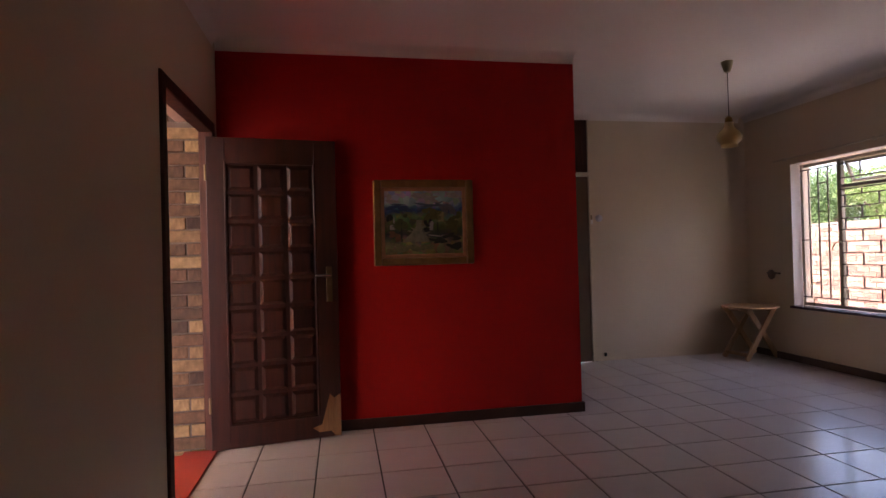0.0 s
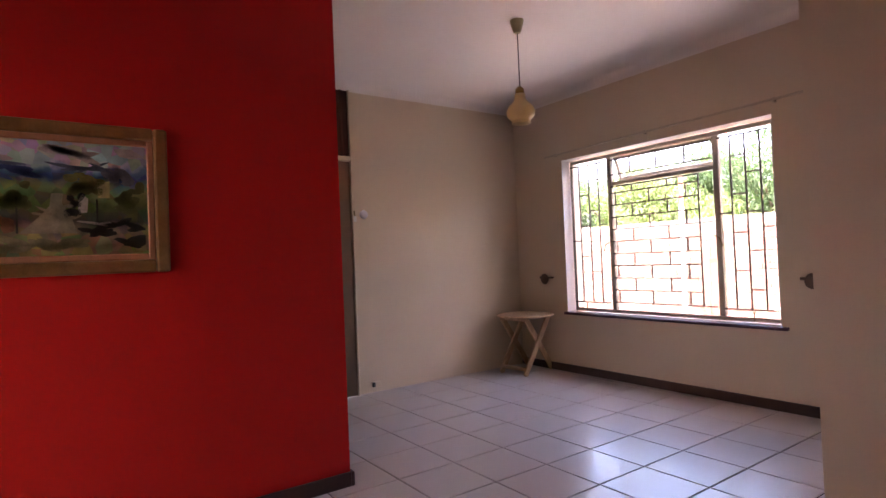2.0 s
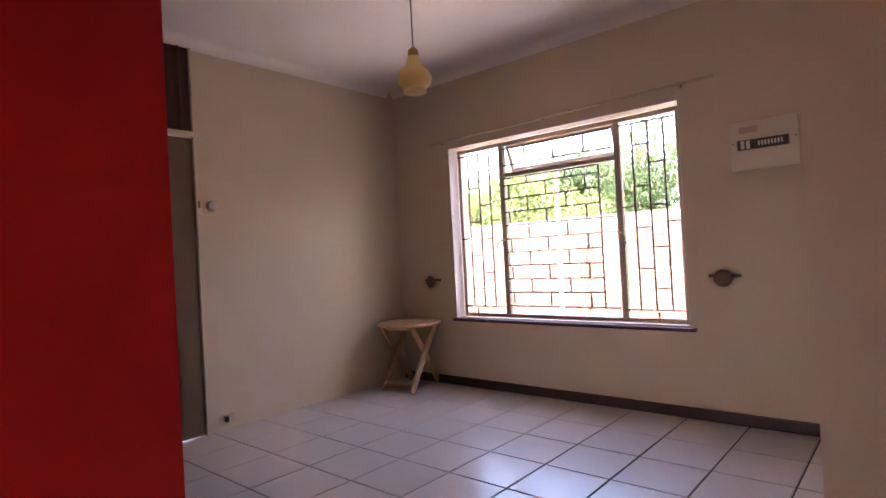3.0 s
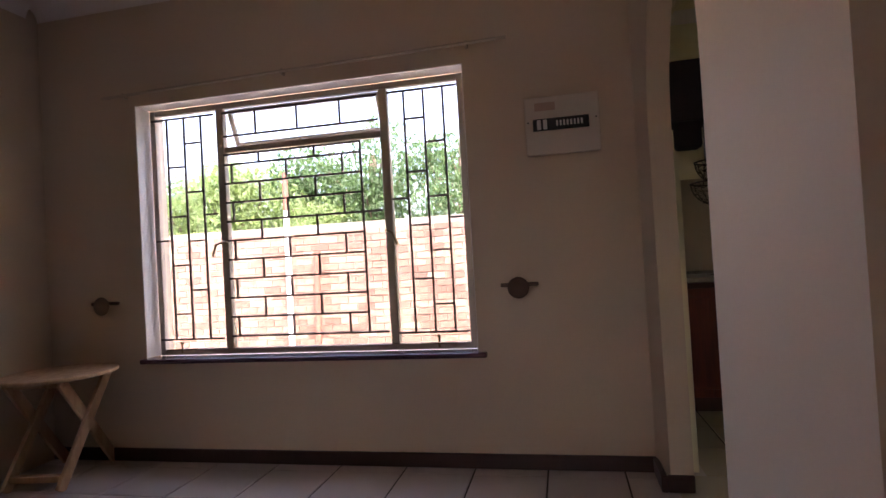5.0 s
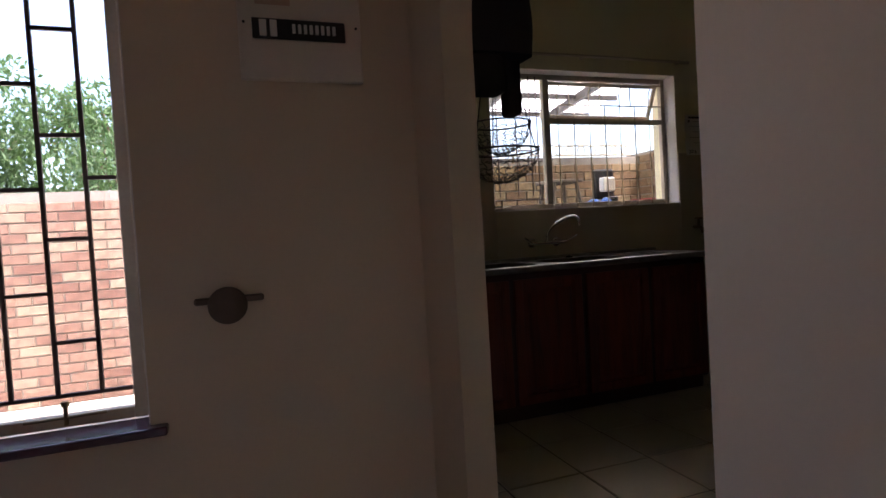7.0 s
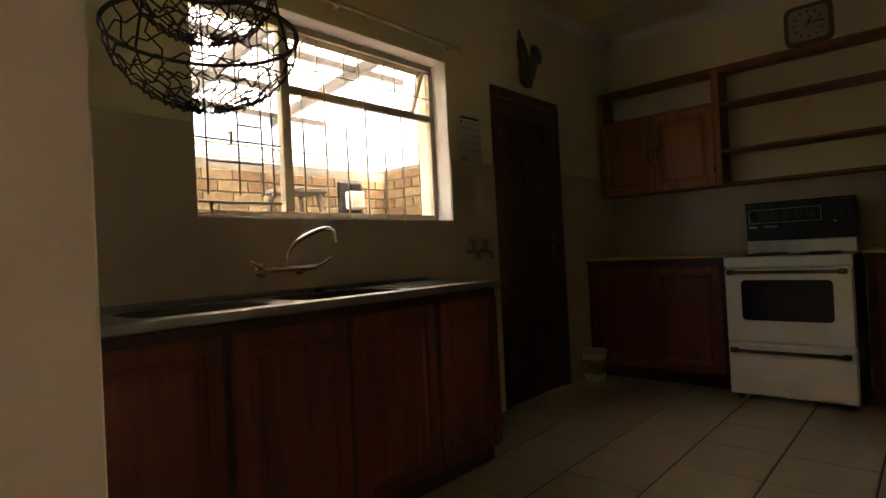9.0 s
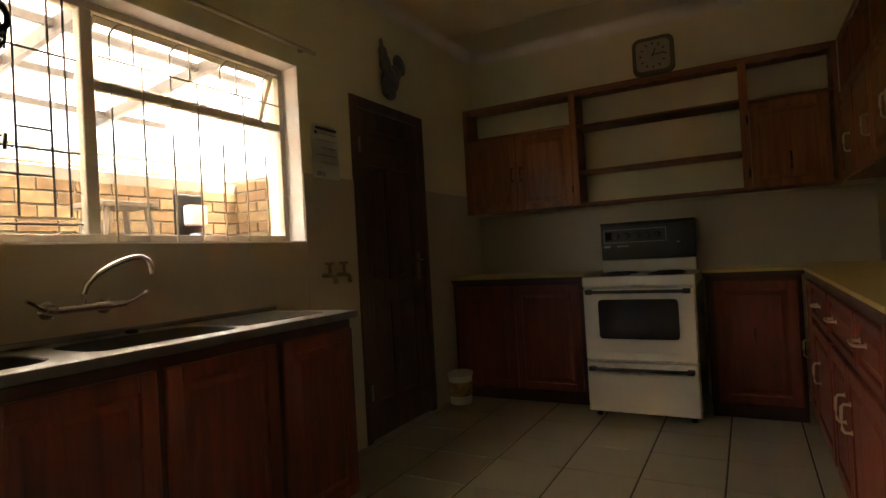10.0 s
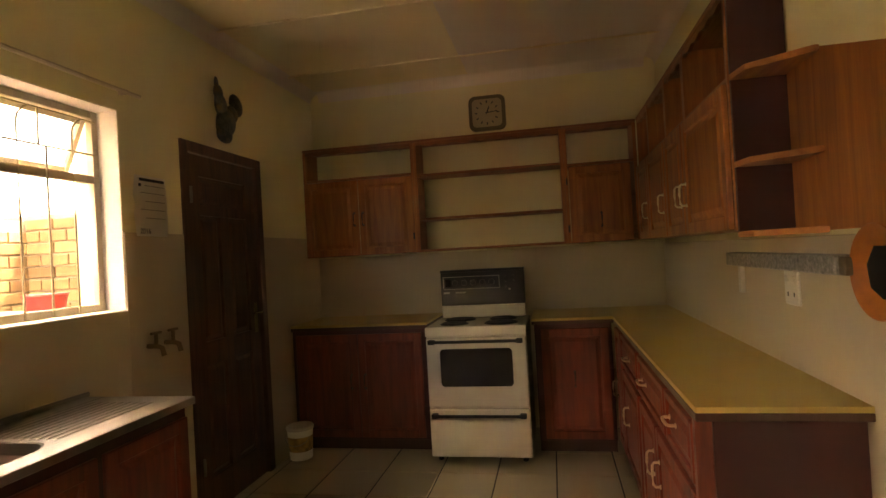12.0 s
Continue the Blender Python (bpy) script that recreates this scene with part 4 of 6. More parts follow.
for z0, z1 in ((0.004, 0.20), (0.82, 0.95), (1.66, 1.72), (1.88, 1.998)):
    bx(bm, X0 + 0.001, X1 - 0.001, ly0 + 0.11, ly1 - 0.11, z0, z1, 0.002)
bx(bm, X0 + 0.001, X1 - 0.001, (ly0 + ly1) / 2 - 0.045, (ly0 + ly1) / 2 + 0.045, 0.20, 1.66, 0.002)
bx(bm, X0 + 0.018, X1 - 0.012, ly0 + 0.11, ly1 - 0.11, 0.20, 1.88)
kleaf = part("leaf", bm, KDOORWOOD, kd)
for z0, z1 in ((0.20, 0.82), (0.95, 1.66)):
    for y0 in (ly0 + 0.11, (ly0 + ly1) / 2 + 0.045):
        w = lw / 2 - 0.155
        bm = turned(raised(w, z1 - z0, 0.012), pose(X0 + 0.018, y0 + w, z0, 0, 0, -90))
        part("raised_field", bm, KDOORWOOD, kleaf)
bm = turned(raised(lw - 0.22, 0.16, 0.012), pose(X0 + 0.018, ly1 - 0.11, 1.72, 0, 0, -90))
part("raised_field", bm, KDOORWOOD, kleaf)
part("handle_plate", bx(B(), X0 - 0.006, X0, ly0 + 0.035, ly0 + 0.07, 0.93, 1.12, 0.003), BRASS, kd, "brass handle plate")
part("lever", tube(B(), [(X0, ly0 + 0.052, 1.06), (X0 - 0.045, ly0 + 0.052, 1.06), (X0 - 0.048, ly0 + 0.07, 1.06), (X0 - 0.046, ly0 + 0.15, 1.06)], 0.007), CHROME, kd, smooth=True)
for z in (0.25, 1.72):
    part("hinge", rod(B(), (KX - 0.016, KDY1 - 0.062, z), (KX - 0.016, KDY1 - 0.062, z + 0.09), 0.008), STEEL, kd)


def handle_bow(w=0.10, vertical=True):
    """A thin chrome bow handle, on the face y = 0 towards -y."""
    bm = B()
    a, b = (-w / 2, w / 2)
    P = (lambda u, d: (0, -d, u)) if vertical else (lambda u, d: (u, -d, 0))
    tube(bm, [P(a, 0.0), P(a, 0.02), P(a * 0.8, 0.028), P(0, 0.030), P(b * 0.8, 0.028), P(b, 0.02), P(b, 0.0)], 0.0055, 8)
    for u in (a, b):
        tube(bm, [P(u, 0.0), P(u, 0.003)], 0.009, 10)
    return bm


def cab_door(parent, x0, x1, z0, z1, handle=None, drawer=False):
    """A framed, raised-panel cabinet door in the plane y = 0, facing -y."""
    w, h = x1 - x0, z1 - z0
    bm = B()
    f = 0.055 if not drawer else 0.03
    g = 0.003
    bx(bm, f - 0.004, w - f + 0.004, -0.008, -0.001, f - 0.004, h - f + 0.004)
    d = part("drawer_front" if drawer else "door", bm, CABWOOD, parent)
    d.matrix_basis = pose(x0, 0, z0)
    for a, b in ((g, f), (w - f, w - g)):
        part("stile", bx(B(), a, b, -0.02, 0, g, h - g, 0.004), CABWOOD, d)
    for a, b in ((g, f), (h - f, h - g)):
        part("rail", bx(B(), f, w - f, -0.0195, -0.0005, a, b, 0.003), CABWOOD, d)
    p = part("raised_panel", raised(w - 2 * f, h - 2 * f, 0.010), CABWOOD, d)
    p.matrix_basis = pose(f, -0.008, f)
    if handle:
        u, v, up = handle
        hd = part("handle", handle_bow(0.096, up), NICKEL, d, "thin bright nickel bow handle", smooth=True)
        hd.matrix_basis = pose(u - x0, -0.02, v - z0)
    return d


def base_unit(name_label, m, w, depth, doors, drawers=(), h=0.862, toe=0.085):
    u = thing("base_cabinet", m, name_label, "cabinet", "kitchen base cabinets")
    bm = bx(B(), 0, w, 0.002, depth, toe, h, 0.002)
    part("body", bm, PANEL, u, "dark red laminate carcass")
    part("toe_kick", bx(B(), 0, w, 0.05, depth - 0.01, 0.0, toe), EDGE, u)
    for d in doors:
        cab_door(u, *d)
    for d in drawers:
        cab_door(u, *d, drawer=True)
    return u


LAB = "red-brown timber base cabinet with raised panel doors"
# sink run, facing -x: local x runs towards -y
SX = 5.63
for y1, y0, hs in ((2.555, 1.944, None), (1.944, 1.483, 1), (1.483, 1.017, None), (1.017, 0.585, 1)):
    w = y1 - y0
    base_unit(LAB + " under the sink", pose(SX, y1, 0, 0, 0, -90), w, KX - SX - 0.01, [(0.012, w - 0.012, 0.10, 0.80)], h=0.83)
# south run, facing +y: local x runs towards -x
SY = -1.26
base_south = [base_unit(LAB + " beside the stove", pose(6.09, SY, 0, 0, 0, 180), 1.0, SY - KY - 0.01, [(0.03, 0.50, 0.10, 0.835, (0.45, 0.50, True)), (0.50, 0.97, 0.10, 0.835, (0.55, 0.50, True))]),
              base_unit(LAB + " in the corner", pose(4.345, SY, 0, 0, 0, 180), 0.50, SY - KY - 0.01, [(0.04, 0.48, 0.10, 0.835, (0.25, 0.50, True))])]
# west run, facing +x: local x runs towards +y
WX = 3.812
base_unit(LAB + " in the corner", pose(WX, -1.25, 0, 0, 0, 90), 0.30, WX - 3.39, [(0.01, 0.29, 0.10, 0.84, (0.06, 0.45, True))])
base_unit(LAB + ", drawer above", pose(WX, -0.95, 0, 0, 0, 90), 0.655, WX - 3.39, [(0.01, 0.635, 0.10, 0.63, (0.27, 0.42, True))], [(0.01, 0.635, 0.655, 0.84, (0.38, 0.755, False))])
w3 = base_unit(LAB + ", drawers above", pose(WX, -0.29, 0, 0, 0, 90), 1.12, WX - 3.39,
               [(0.03, 0.44, 0.10, 0.63, (0.385, 0.46, True)), (0.445, 1.09, 0.10, 0.63, (0.515, 0.46, True))],
               [(0.03, 0.665, 0.655, 0.84, (0.24, 0.755, False)), (0.685, 1.09, 0.655, 0.84, (0.83, 0.765, False))])
part("end_panel", bx(B(), 1.12, 1.132, 0.03, WX - 3.395, 0.0, 0.86, 0.002), PANEL, w3, "dark red laminate end panel")
part("corner_post", bx(B(), 1.095, 1.133, -0.018, 0.029, 0.0, 0.86, 0.004), CABWOOD, w3)


def dull_handles(unit):
    """This run carries worn timber pulls in place of the nickel ones."""
    for p in unit.children_recursive:
        if p.name.startswith("handle"):
            p.data.materials[0] = EDGE
            tagged(p, "worn dark timber pull")


for u in base_south:
    dull_handles(u)


def worktop(name, outline, label):
    t = thing(name, pose(0, 0, 0), label, "worktop")
    part("laminate_top", prism(B(), outline, 0.886, 0.904, 0.003), LAMINATE, t)
    part("edge_band", prism(B(), outline, 0.863, 0.8855, 0.002), EDGE, t, "dark timber edge band")


worktop("worktop", [(5.075, KY + 0.01), (6.09, KY + 0.01), (6.09, -1.235), (5.075, -1.235)], "mustard laminate worktop beside the stove")
worktop("worktop", [(3.385, KY + 0.01), (4.36, KY + 0.01), (4.36, -1.235), (3.833, -1.235), (3.833, 0.868), (3.388, 0.868)], "L-shaped mustard laminate worktop with a dark edge")

# the sink top
sink = thing("sink", pose(0, 0, 0), "double bowl stainless steel sink top with a ribbed drainer", "sink")
SZ = 0.868
bowls = ((1.70, 2.16), (1.09, 1.62))
bm = B()
x0, x1 = 5.597, 6.09
bx(bm, x0, 5.675, 0.567, 2.556, SZ - 0.03, SZ, 0.004, 2)
bx(bm, 6.005, x1, 0.567, 2.556, SZ - 0.03, SZ, 0.003)
for a, b in ((0.567, 1.09), (1.62, 1.70), (2.16, 2.556)):
    bx(bm, 5.675, 6.005, a, b, SZ - 0.029, SZ - 0.001)
def round_rect(x0, x1, y0, y1, r, m=6):
    out = []
    for cx, cy, s in ((x1 - r, y1 - r, 0), (x0 + r, y1 - r, 1), (x0 + r, y0 + r, 2), (x1 - r, y0 + r, 3)):
        out += [(cx + r * math.cos((s + k / m) * math.pi / 2), cy + r * math.sin((s + k / m) * math.pi / 2)) for k in range(m + 1)]
    return out
for a, b in bowls:
    edge = [bm.verts.new((x, y, SZ - 0.001)) for x, y in round_rect(5.683, 5.997, a + 0.008, b - 0.008, 0.085)]
    far = [bm.verts.new((x, y, SZ - 0.001)) for x, y in ((6.005, b), (5.675, b), (5.675, a), (6.005, a))]
    for s in range(4):
        q = edge[s * 7:s * 7 + 7]
        for k in range(6):
            bm.faces.new((far[s], q[k + 1], q[k]))
        bm.faces.new((far[s], far[(s + 1) % 4], edge[(s * 7 + 7) % 28], q[6]))
part("sink_top", bm, STEEL, sink)
part("upstand", bx(B(), 6.075, x1, 0.567, 2.556, SZ + 0.0005, SZ + 0.02, 0.004), STEEL, sink)
for a, b in bowls:
    bm = B()
    rings_ = []
    for g, d in ((0.0, 0.001), (0.006, 0.004), (0.012, 0.02), (0.022, 0.11), (0.035, 0.145), (0.06, 0.165), (0.10, 0.171)):
        rings_.append([bm.verts.new((x, y, SZ - d)) for x, y in round_rect(5.683 + g, 5.997 - g, a + 0.008 + g, b - 0.008 - g, max(0.085 - 0.4 * g, 0.03))])
    for u, v in zip(rings_, rings_[1:]):
        for k in range(28):
            bm.faces.new((u[k], u[(k + 1) % 28], v[(k + 1) % 28], v[k]))
    bm.faces.new(rings_[-1])
    # the bowl's shade comes from this darker steel colour
    part("bowl", bm, WORN_SHADED_STEEL, sink, smooth=True)
    part("drain", lathe(B(), [(0.035, 0), (0.035, 0.004), (0.02, 0.002)], 16, ((5.84), (a + b) / 2, SZ - 0.169)), CHROME, sink)
for k in range(9):
    part("drainer_rib", bx(B(), 5.71 + k * 0.032, 5.722 + k * 0.032, 0.66, 1.08, SZ - 0.002, SZ + 0.003, 0.002), STEEL, sink)
part("overflow_plug", lathe(B(), [(0.022, 0), (0.022, 0.012), (0.01, 0.016)], 16, (6.04, 1.30, SZ)), BLACK, sink, "black plug")

tap = thing("mixer_tap", pose(KX - 0.007, 1.455, 0.975), "chrome wall-mounted mixer tap with a swan-neck spout", "tap")
part("bridge", rod(B(), (-0.05, -0.09, 0), (-0.05, 0.09, 0), 0.014, 14), CHROME, tap, smooth=True)
for s in (-1, 1):
    part("inlet", tube(B(), [(0, s * 0.09, 0), (-0.03, s * 0.09, 0), (-0.05, s * 0.09, 0)], 0.016, 12), CHROME, tap, smooth=True)
    part("flange", turned(lathe(B(), [(0.03, 0), (0.03, 0.006), (0.016, 0.012)], 18), pose(0, s * 0.09, 0, 0, -90, 0)), CHROME, tap, smooth=True)
    hd = part("valve_head", rod(B(), (-0.05, s * 0.09, 0), (-0.075, s * 0.13, 0.005), 0.016, 12, 0.012), CHROME, tap, smooth=True)
    part("lever", tube(B(), [(-0.07, s * 0.12, 0.0), (-0.09, s * 0.15, 0.015), (-0.10, s * 0.19, 0.04)], 0.007), CHROME, hd, smooth=True)
reach = ((0.0, 0.0), (0.0, 0.045), (0.012, 0.075), (0.04, 0.105), (0.08, 0.130), (0.12, 0.148), (0.155, 0.158), (0.18, 0.158), (0.198, 0.148), (0.206, 0.13), (0.208, 0.10))
pts = [(-0.05 - 0.74 * u, -0.67 * u, z) for u, z in reach]
part("spout", tube(B(), pts, 0.010, 12), CHROME, tap, smooth=True)

for k, y in enumerate((0.085, 0.205)):
    st = thing("stop_tap", pose(KX - 0.007, y, 1.01), "small brass wall tap with a cross head", "tap", "washing machine taps")
    part("body", tube(B(), [(0, 0, 0), (-0.05, 0, 0), (-0.075, 0, -0.008), (-0.085, 0, -0.045)], 0.012, 12), BRASS, st, smooth=True)
    part("spindle", rod(B(), (-0.045, 0, 0), (-0.045, 0, 0.06), 0.009, 10), BRASS, st)
    part("cross_head", rod(B(), (-0.045, -0.032, 0.062), (-0.045, 0.032, 0.062), 0.007, 8), BRASS, st)

# ---- stove ----
stove = thing("electric_stove", pose(4.718, -1.06, 0, 0, 0, 180), "cream enamel electric stove with a black control panel and four plates", "stove")
W = 0.33


def sp(name, bm, m, label="", parent=stove, smooth=False):
    return part(name, bm, m, parent, label, smooth)


sp("body", bx(B(), -W, W, 0.02, 0.62, 0.035, 0.8255, 0.006), ENAMEL)
for x in (-W + 0.05, W - 0.05):
    for y in (0.07, 0.56):
        sp("foot", rod(B(), (x, y, 0.0), (x, y, 0.036), 0.018, 10), BLACK)
sp("hob", bx(B(), -W - 0.003, W + 0.003, -0.006, 0.56, 0.826, 0.890, 0.010, 3), ENAMEL)
for x, y, r in ((-0.155, 0.14, 0.085), (0.16, 0.14, 0.10), (-0.15, 0.37, 0.10), (0.155, 0.37, 0.085)):
    pl = sp("plate", lathe(B(), [(r + 0.012, 0.890), (r + 0.01, 0.894), (r, 0.894), (r - 0.002, 0.901), (0.03, 0.902), (0.028, 0.899)], 32, (x, y, 0)), IRON, "black cast hotplate", smooth=True)
door = sp("oven_door", bx(B(), -W + 0.004, W - 0.004, -0.012, 0.019, 0.368, 0.818, 0.008, 3), ENAMEL, "cream oven door")
bm = bx(B(), -0.235, 0.235, -0.0005, 0.004, 0, 0.245)
bmesh.ops.bevel(bm, geom=[e for e in bm.edges if abs(e.verts[0].co.y - e.verts[1].co.y) > 0.001], offset=0.025, segments=4, affect="EDGES", profile=0.5)
gl = part("oven_glass", bm, OVEN, door, "dark oven glass")
gl.matrix_basis = pose(0, -0.0165, 0.503)
def rail_handle(z):
    bm = bx(B(), -W + 0.03, W - 0.03, -0.052, -0.036, z - 0.010, z + 0.010, 0.006, 2)
    for s in (-1, 1):
        bx(bm, s * (W - 0.045) - 0.022, s * (W - 0.045) + 0.022, -0.054, -0.012, z - 0.015, z + 0.015, 0.006, 2)
    return bm
part("handle", rail_handle(0.797), BLACK, door, "black bar handle")
sp("trim_strip", bx(B(), -W + 0.004, W - 0.004, -0.015, -0.0115, 0.418, 0.424, 0.001), ENAMEL)
drawer = sp("warming_drawer", bx(B(), -W + 0.004, W - 0.004, -0.012, 0.019, 0.045, 0.356, 0.008, 3), ENAMEL, "cream warming drawer")
part("handle", rail_handle(0.318), BLACK, drawer, "black bar handle")
bm = B()
vs = [(-0.31, 0.47), (-0.31, 0.56)]
sp("back_upstand", bx(B(), -W + 0.022, W - 0.022, 0.50, 0.60, 0.890, 0.980, 0.006), ENAMEL)
panel = sp("control_panel", bx(B(), -W + 0.02, W - 0.02, 0.505, 0.605, 0.981, 1.225, 0.008, 2), BLACK, "black control panel")
part("panel_top", bx(B(), -W + 0.018, W - 0.018, 0.495, 0.61, 1.225, 1.243, 0.005), BLACK, panel)
SILVER = mat("silver_line", (0.45, 0.45, 0.43), rough=0.35, metal=0.6)
bm = B()
for x0, x1, z0, z1 in ((-0.29, 0.13, 1.19, 1.1935), (-0.29, 0.13, 1.10, 1.1035), (-0.29, -0.2865, 1.1035, 1.19), (0.1265, 0.13, 1.1035, 1.19)):
    bx(bm, x0, x1, 0.5035, 0.5055, z0, z1)
lines = part("outline", turned(bm, Matrix.Identity(4)), SILVER, panel, "silver outline round the dials")
for i in range(5):
    k = part("knob", turned(lathe(B(), [(0.022, 0), (0.022, 0.012), (0.018, 0.022), (0.01, 0.024)], 20), pose(-0.20 + i * 0.068, 0.505, 1.147, 90, 0, 0)), mat("knob_black", (0.03, 0.03, 0.032), rough=0.3) if i == 0 else bpy.data.materials["knob_black"], panel, smooth=True)
part("clock_face", bx(B(), -0.275, -0.235, 0.503, 0.506, 1.12, 1.175), OVEN, panel)
for x, z in ((0.17, 1.185), (0.17, 1.14), (0.23, 1.185), (0.23, 1.15), (0.17, 1.105)):
    part("button", turned(lathe(B(), [(0.010, 0), (0.010, 0.008), (0.006, 0.010)], 14), pose(x, 0.505, z, 90, 0, 0)), bpy.data.materials["knob_black"], panel)
part("badge", bx(B(), -0.29, -0.245, 0.5033, 0.5055, 1.068, 1.082), SILVER, panel, "plain silver badge bar")
part("lettering_bar", bx(B(), -0.20, -0.12, 0.5033, 0.5055, 1.071, 1.079), SILVER, panel, "line of small silver lettering")
part("indicator", bx(B(), 0.195, 0.21, 0.503, 0.5055, 1.085, 1.092), PLASTIC, panel)

# ---- wall cupboards, south ----
UY, UZ0, UZ1 = -1.585, 1.393, 2.226
UD = UY - KY - 0.005


def pelmet(w, amp=0.006, h=0.05):
    """A scalloped board along x from 0 to w, hanging below z = 0."""
    bm = B()
    k = max(int(w / 0.02), 4)
    topv, low = [], []
    for y in (0.0, 0.018):
        topv.append([bm.verts.new((w * i / k, y, 0)) for i in range(k + 1)])
        low.append([bm.verts.new((w * i / k, y, -h + amp * math.sin(i * 0.95))) for i in range(k + 1)])
    for i in range(k):
        bm.faces.new((low[0][i], low[0][i + 1], topv[0][i + 1], topv[0][i]))
        bm.faces.new((low[1][i + 1], low[1][i], topv[1][i], topv[1][i + 1]))
        bm.faces.new((low[0][i + 1], low[0][i], low[1][i], low[1][i + 1]))
        bm.faces.new((topv[0][i], topv[0][i + 1], topv[1][i + 1], topv[1][i]))
    bm.faces.new((low[0][0], topv[0][0], topv[1][0], low[1][0]))
    bm.faces.new((low[0][k], low[1][k], topv[1][k], topv[0][k]))
    return bm


def wall_unit(label, m, w, depth, shelves, doors=(), sides=(True, True), back=False, wallmat=CABWOOD):
    """An open-fronted wall cupboard, face at y = 0 facing -y, base at z = 0."""
    u = thing("wall_cupboard", m, label, "cupboard", "kitchen wall cupboards")
    H = UZ1 - UZ0
    for on, x in zip(sides, (0.0, w - 0.024)):
        if on:
            part("side", bx(B(), x, x + 0.024, 0.0, depth, 0, H - 0.001, 0.002), CABWOOD, u)
    part("top", bx(B(), 0, w, -0.004, depth, H, H + 0.018, 0.003), SHELFWOOD, u)
    for z in shelves:
        part("shelf", bx(B(), 0.02, w - 0.02, 0.004, depth, z, z + 0.018, 0.003), SHELFWOOD, u)
    pm = part("pelmet", pelmet(w - 0.042, h=0.028), SHELFWOOD, u, "scalloped top strip")
    pm.matrix_basis = pose(0.021, 0.002, H - 0.001)
    if back:
        part("back", bx(B(), 0.02, w - 0.02, depth - 0.008, depth, 0, H), wallmat, u)
    for d in doors:
        cab_door(u, *d)
    # swap the cabinet timber for its copy brightened as if lit by the window
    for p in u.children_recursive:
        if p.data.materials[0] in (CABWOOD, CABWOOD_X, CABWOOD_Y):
            p.data.materials[0] = LIT_UPPERWOOD
    return u


UL = "red-brown wall cupboard, panelled door, open top shelf"
u = wall_unit(UL, pose(6.09, UY, UZ0, 0, 0, 180), 0.898, UD, (0.0, 0.59), [(0.012, 0.45, 0.0, 0.585, (0.415, 0.28, True)), (0.45, 0.888, 0.0, 0.585, (0.485, 0.28, True))])
dull_handles(u)
part("hinge", rod(B(), (0.88, -0.022, 0.1), (0.88, -0.022, 0.15), 0.006), BLACK, u)
u = wall_unit("open red-brown timber wall shelves with thin boards above the stove", pose(5.191, UY, UZ0, 0, 0, 180), 1.111, UD, (0.0, 0.238, 0.572))
u = wall_unit(UL + " in the corner", pose(4.079, UY, UZ0, 0, 0, 180), 0.504, UD, (0.0, 0.556), [(0.024, 0.455, 0.0, 0.551, (0.24, 0.16, True))])
dull_handles(u)
for z in (0.08, 0.42):
    part("hinge", rod(B(), (0.012, -0.022, z), (0.012, -0.022, z + 0.05), 0.006), BLACK, u)

# ---- wall cupboards, west ----
VX = 3.57
VD = VX - 3.385
edges = [-1.565, -1.15, -0.62, -0.20, 0.445]
for i, (a, b) in enumerate(zip(edges, edges[1:])):
    w = b - a
    hx = 0.05 if i == 3 else w - 0.05
    wall_unit(UL + " on side wall", pose(VX, a, UZ0, 0, 0, 90), w, VD, (0.0, 0.52), [(0.006, w - 0.006, 0.0, 0.512, (hx, 0.18, True))], back=True, wallmat=PANEL)
es = thing("corner_shelf", pose(0, 0, 0), "open end shelves of orange-brown timber with a chamfered corner", "shelf")
part("side_panel", bx(B(), 3.388, VX - 0.004, 0.446, 0.461, 1.385, UZ1 + 0.20, 0.002), PANEL, es, "dark red side panel")
part("back_panel", turned(prism(B(), [(0.461, 1.375), (1.02, 1.375), (1.02, 1.82), (0.69, 1.92), (0.461, 1.92)], 0, 0.011, 0.002), Matrix(((0, 0, 1, 3.381), (1, 0, 0, 0), (0, 1, 0, 0), (0, 0, 0, 1)))), LIT_UPPERWOOD, es, "orange-brown back board")
outline = [(3.393, 0.462), (VX + 0.003, 0.462), (VX - 0.012, 0.575), (3.41, 0.69), (3.393, 0.70)]
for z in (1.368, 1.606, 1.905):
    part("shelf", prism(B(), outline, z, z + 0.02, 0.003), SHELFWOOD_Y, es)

# ---- small kitchen things ----
clock = thing("wall_clock", pose(4.632, KY, 2.445), "square olive-brown wall clock with an aged face above the cupboards", "clock")
def rounded(w, h, r):
    pts_ = []
    for cx, cy, a0 in ((w - r, h - r, 0), (-w + r, h - r, 90), (-w + r, -h + r, 180), (w - r, -h + r, 270)):
        pts_ += [(cx + r * math.cos(radians(a0 + k * 18)), cy + r * math.sin(radians(a0 + k * 18))) for k in range(6)]
    return pts_
part("case", turned(prism(B(), rounded(0.142, 0.135, 0.045), 0, 0.03, 0.006), pose(0, 0, 0, -90, 0, 0)), mat("olive_clock_case", (0.13, 0.11, 0.06), rough=0.4), clock)
part("face", turned(prism(B(), rounded(0.115, 0.108, 0.035), 0.03, 0.034), pose(0, 0, 0, -90, 0, 0)), mat("aged_clock_face", (0.40, 0.36, 0.24), rough=0.5), clock, "aged olive face")
for a in range(12):
    bm = bx(B(), -0.004, 0.004, 0.034, 0.036, 0.075, 0.095)
    part("hour_mark", turned(bm, pose(0, 0, 0, 0, a * 30, 0)), BLACK, clock)
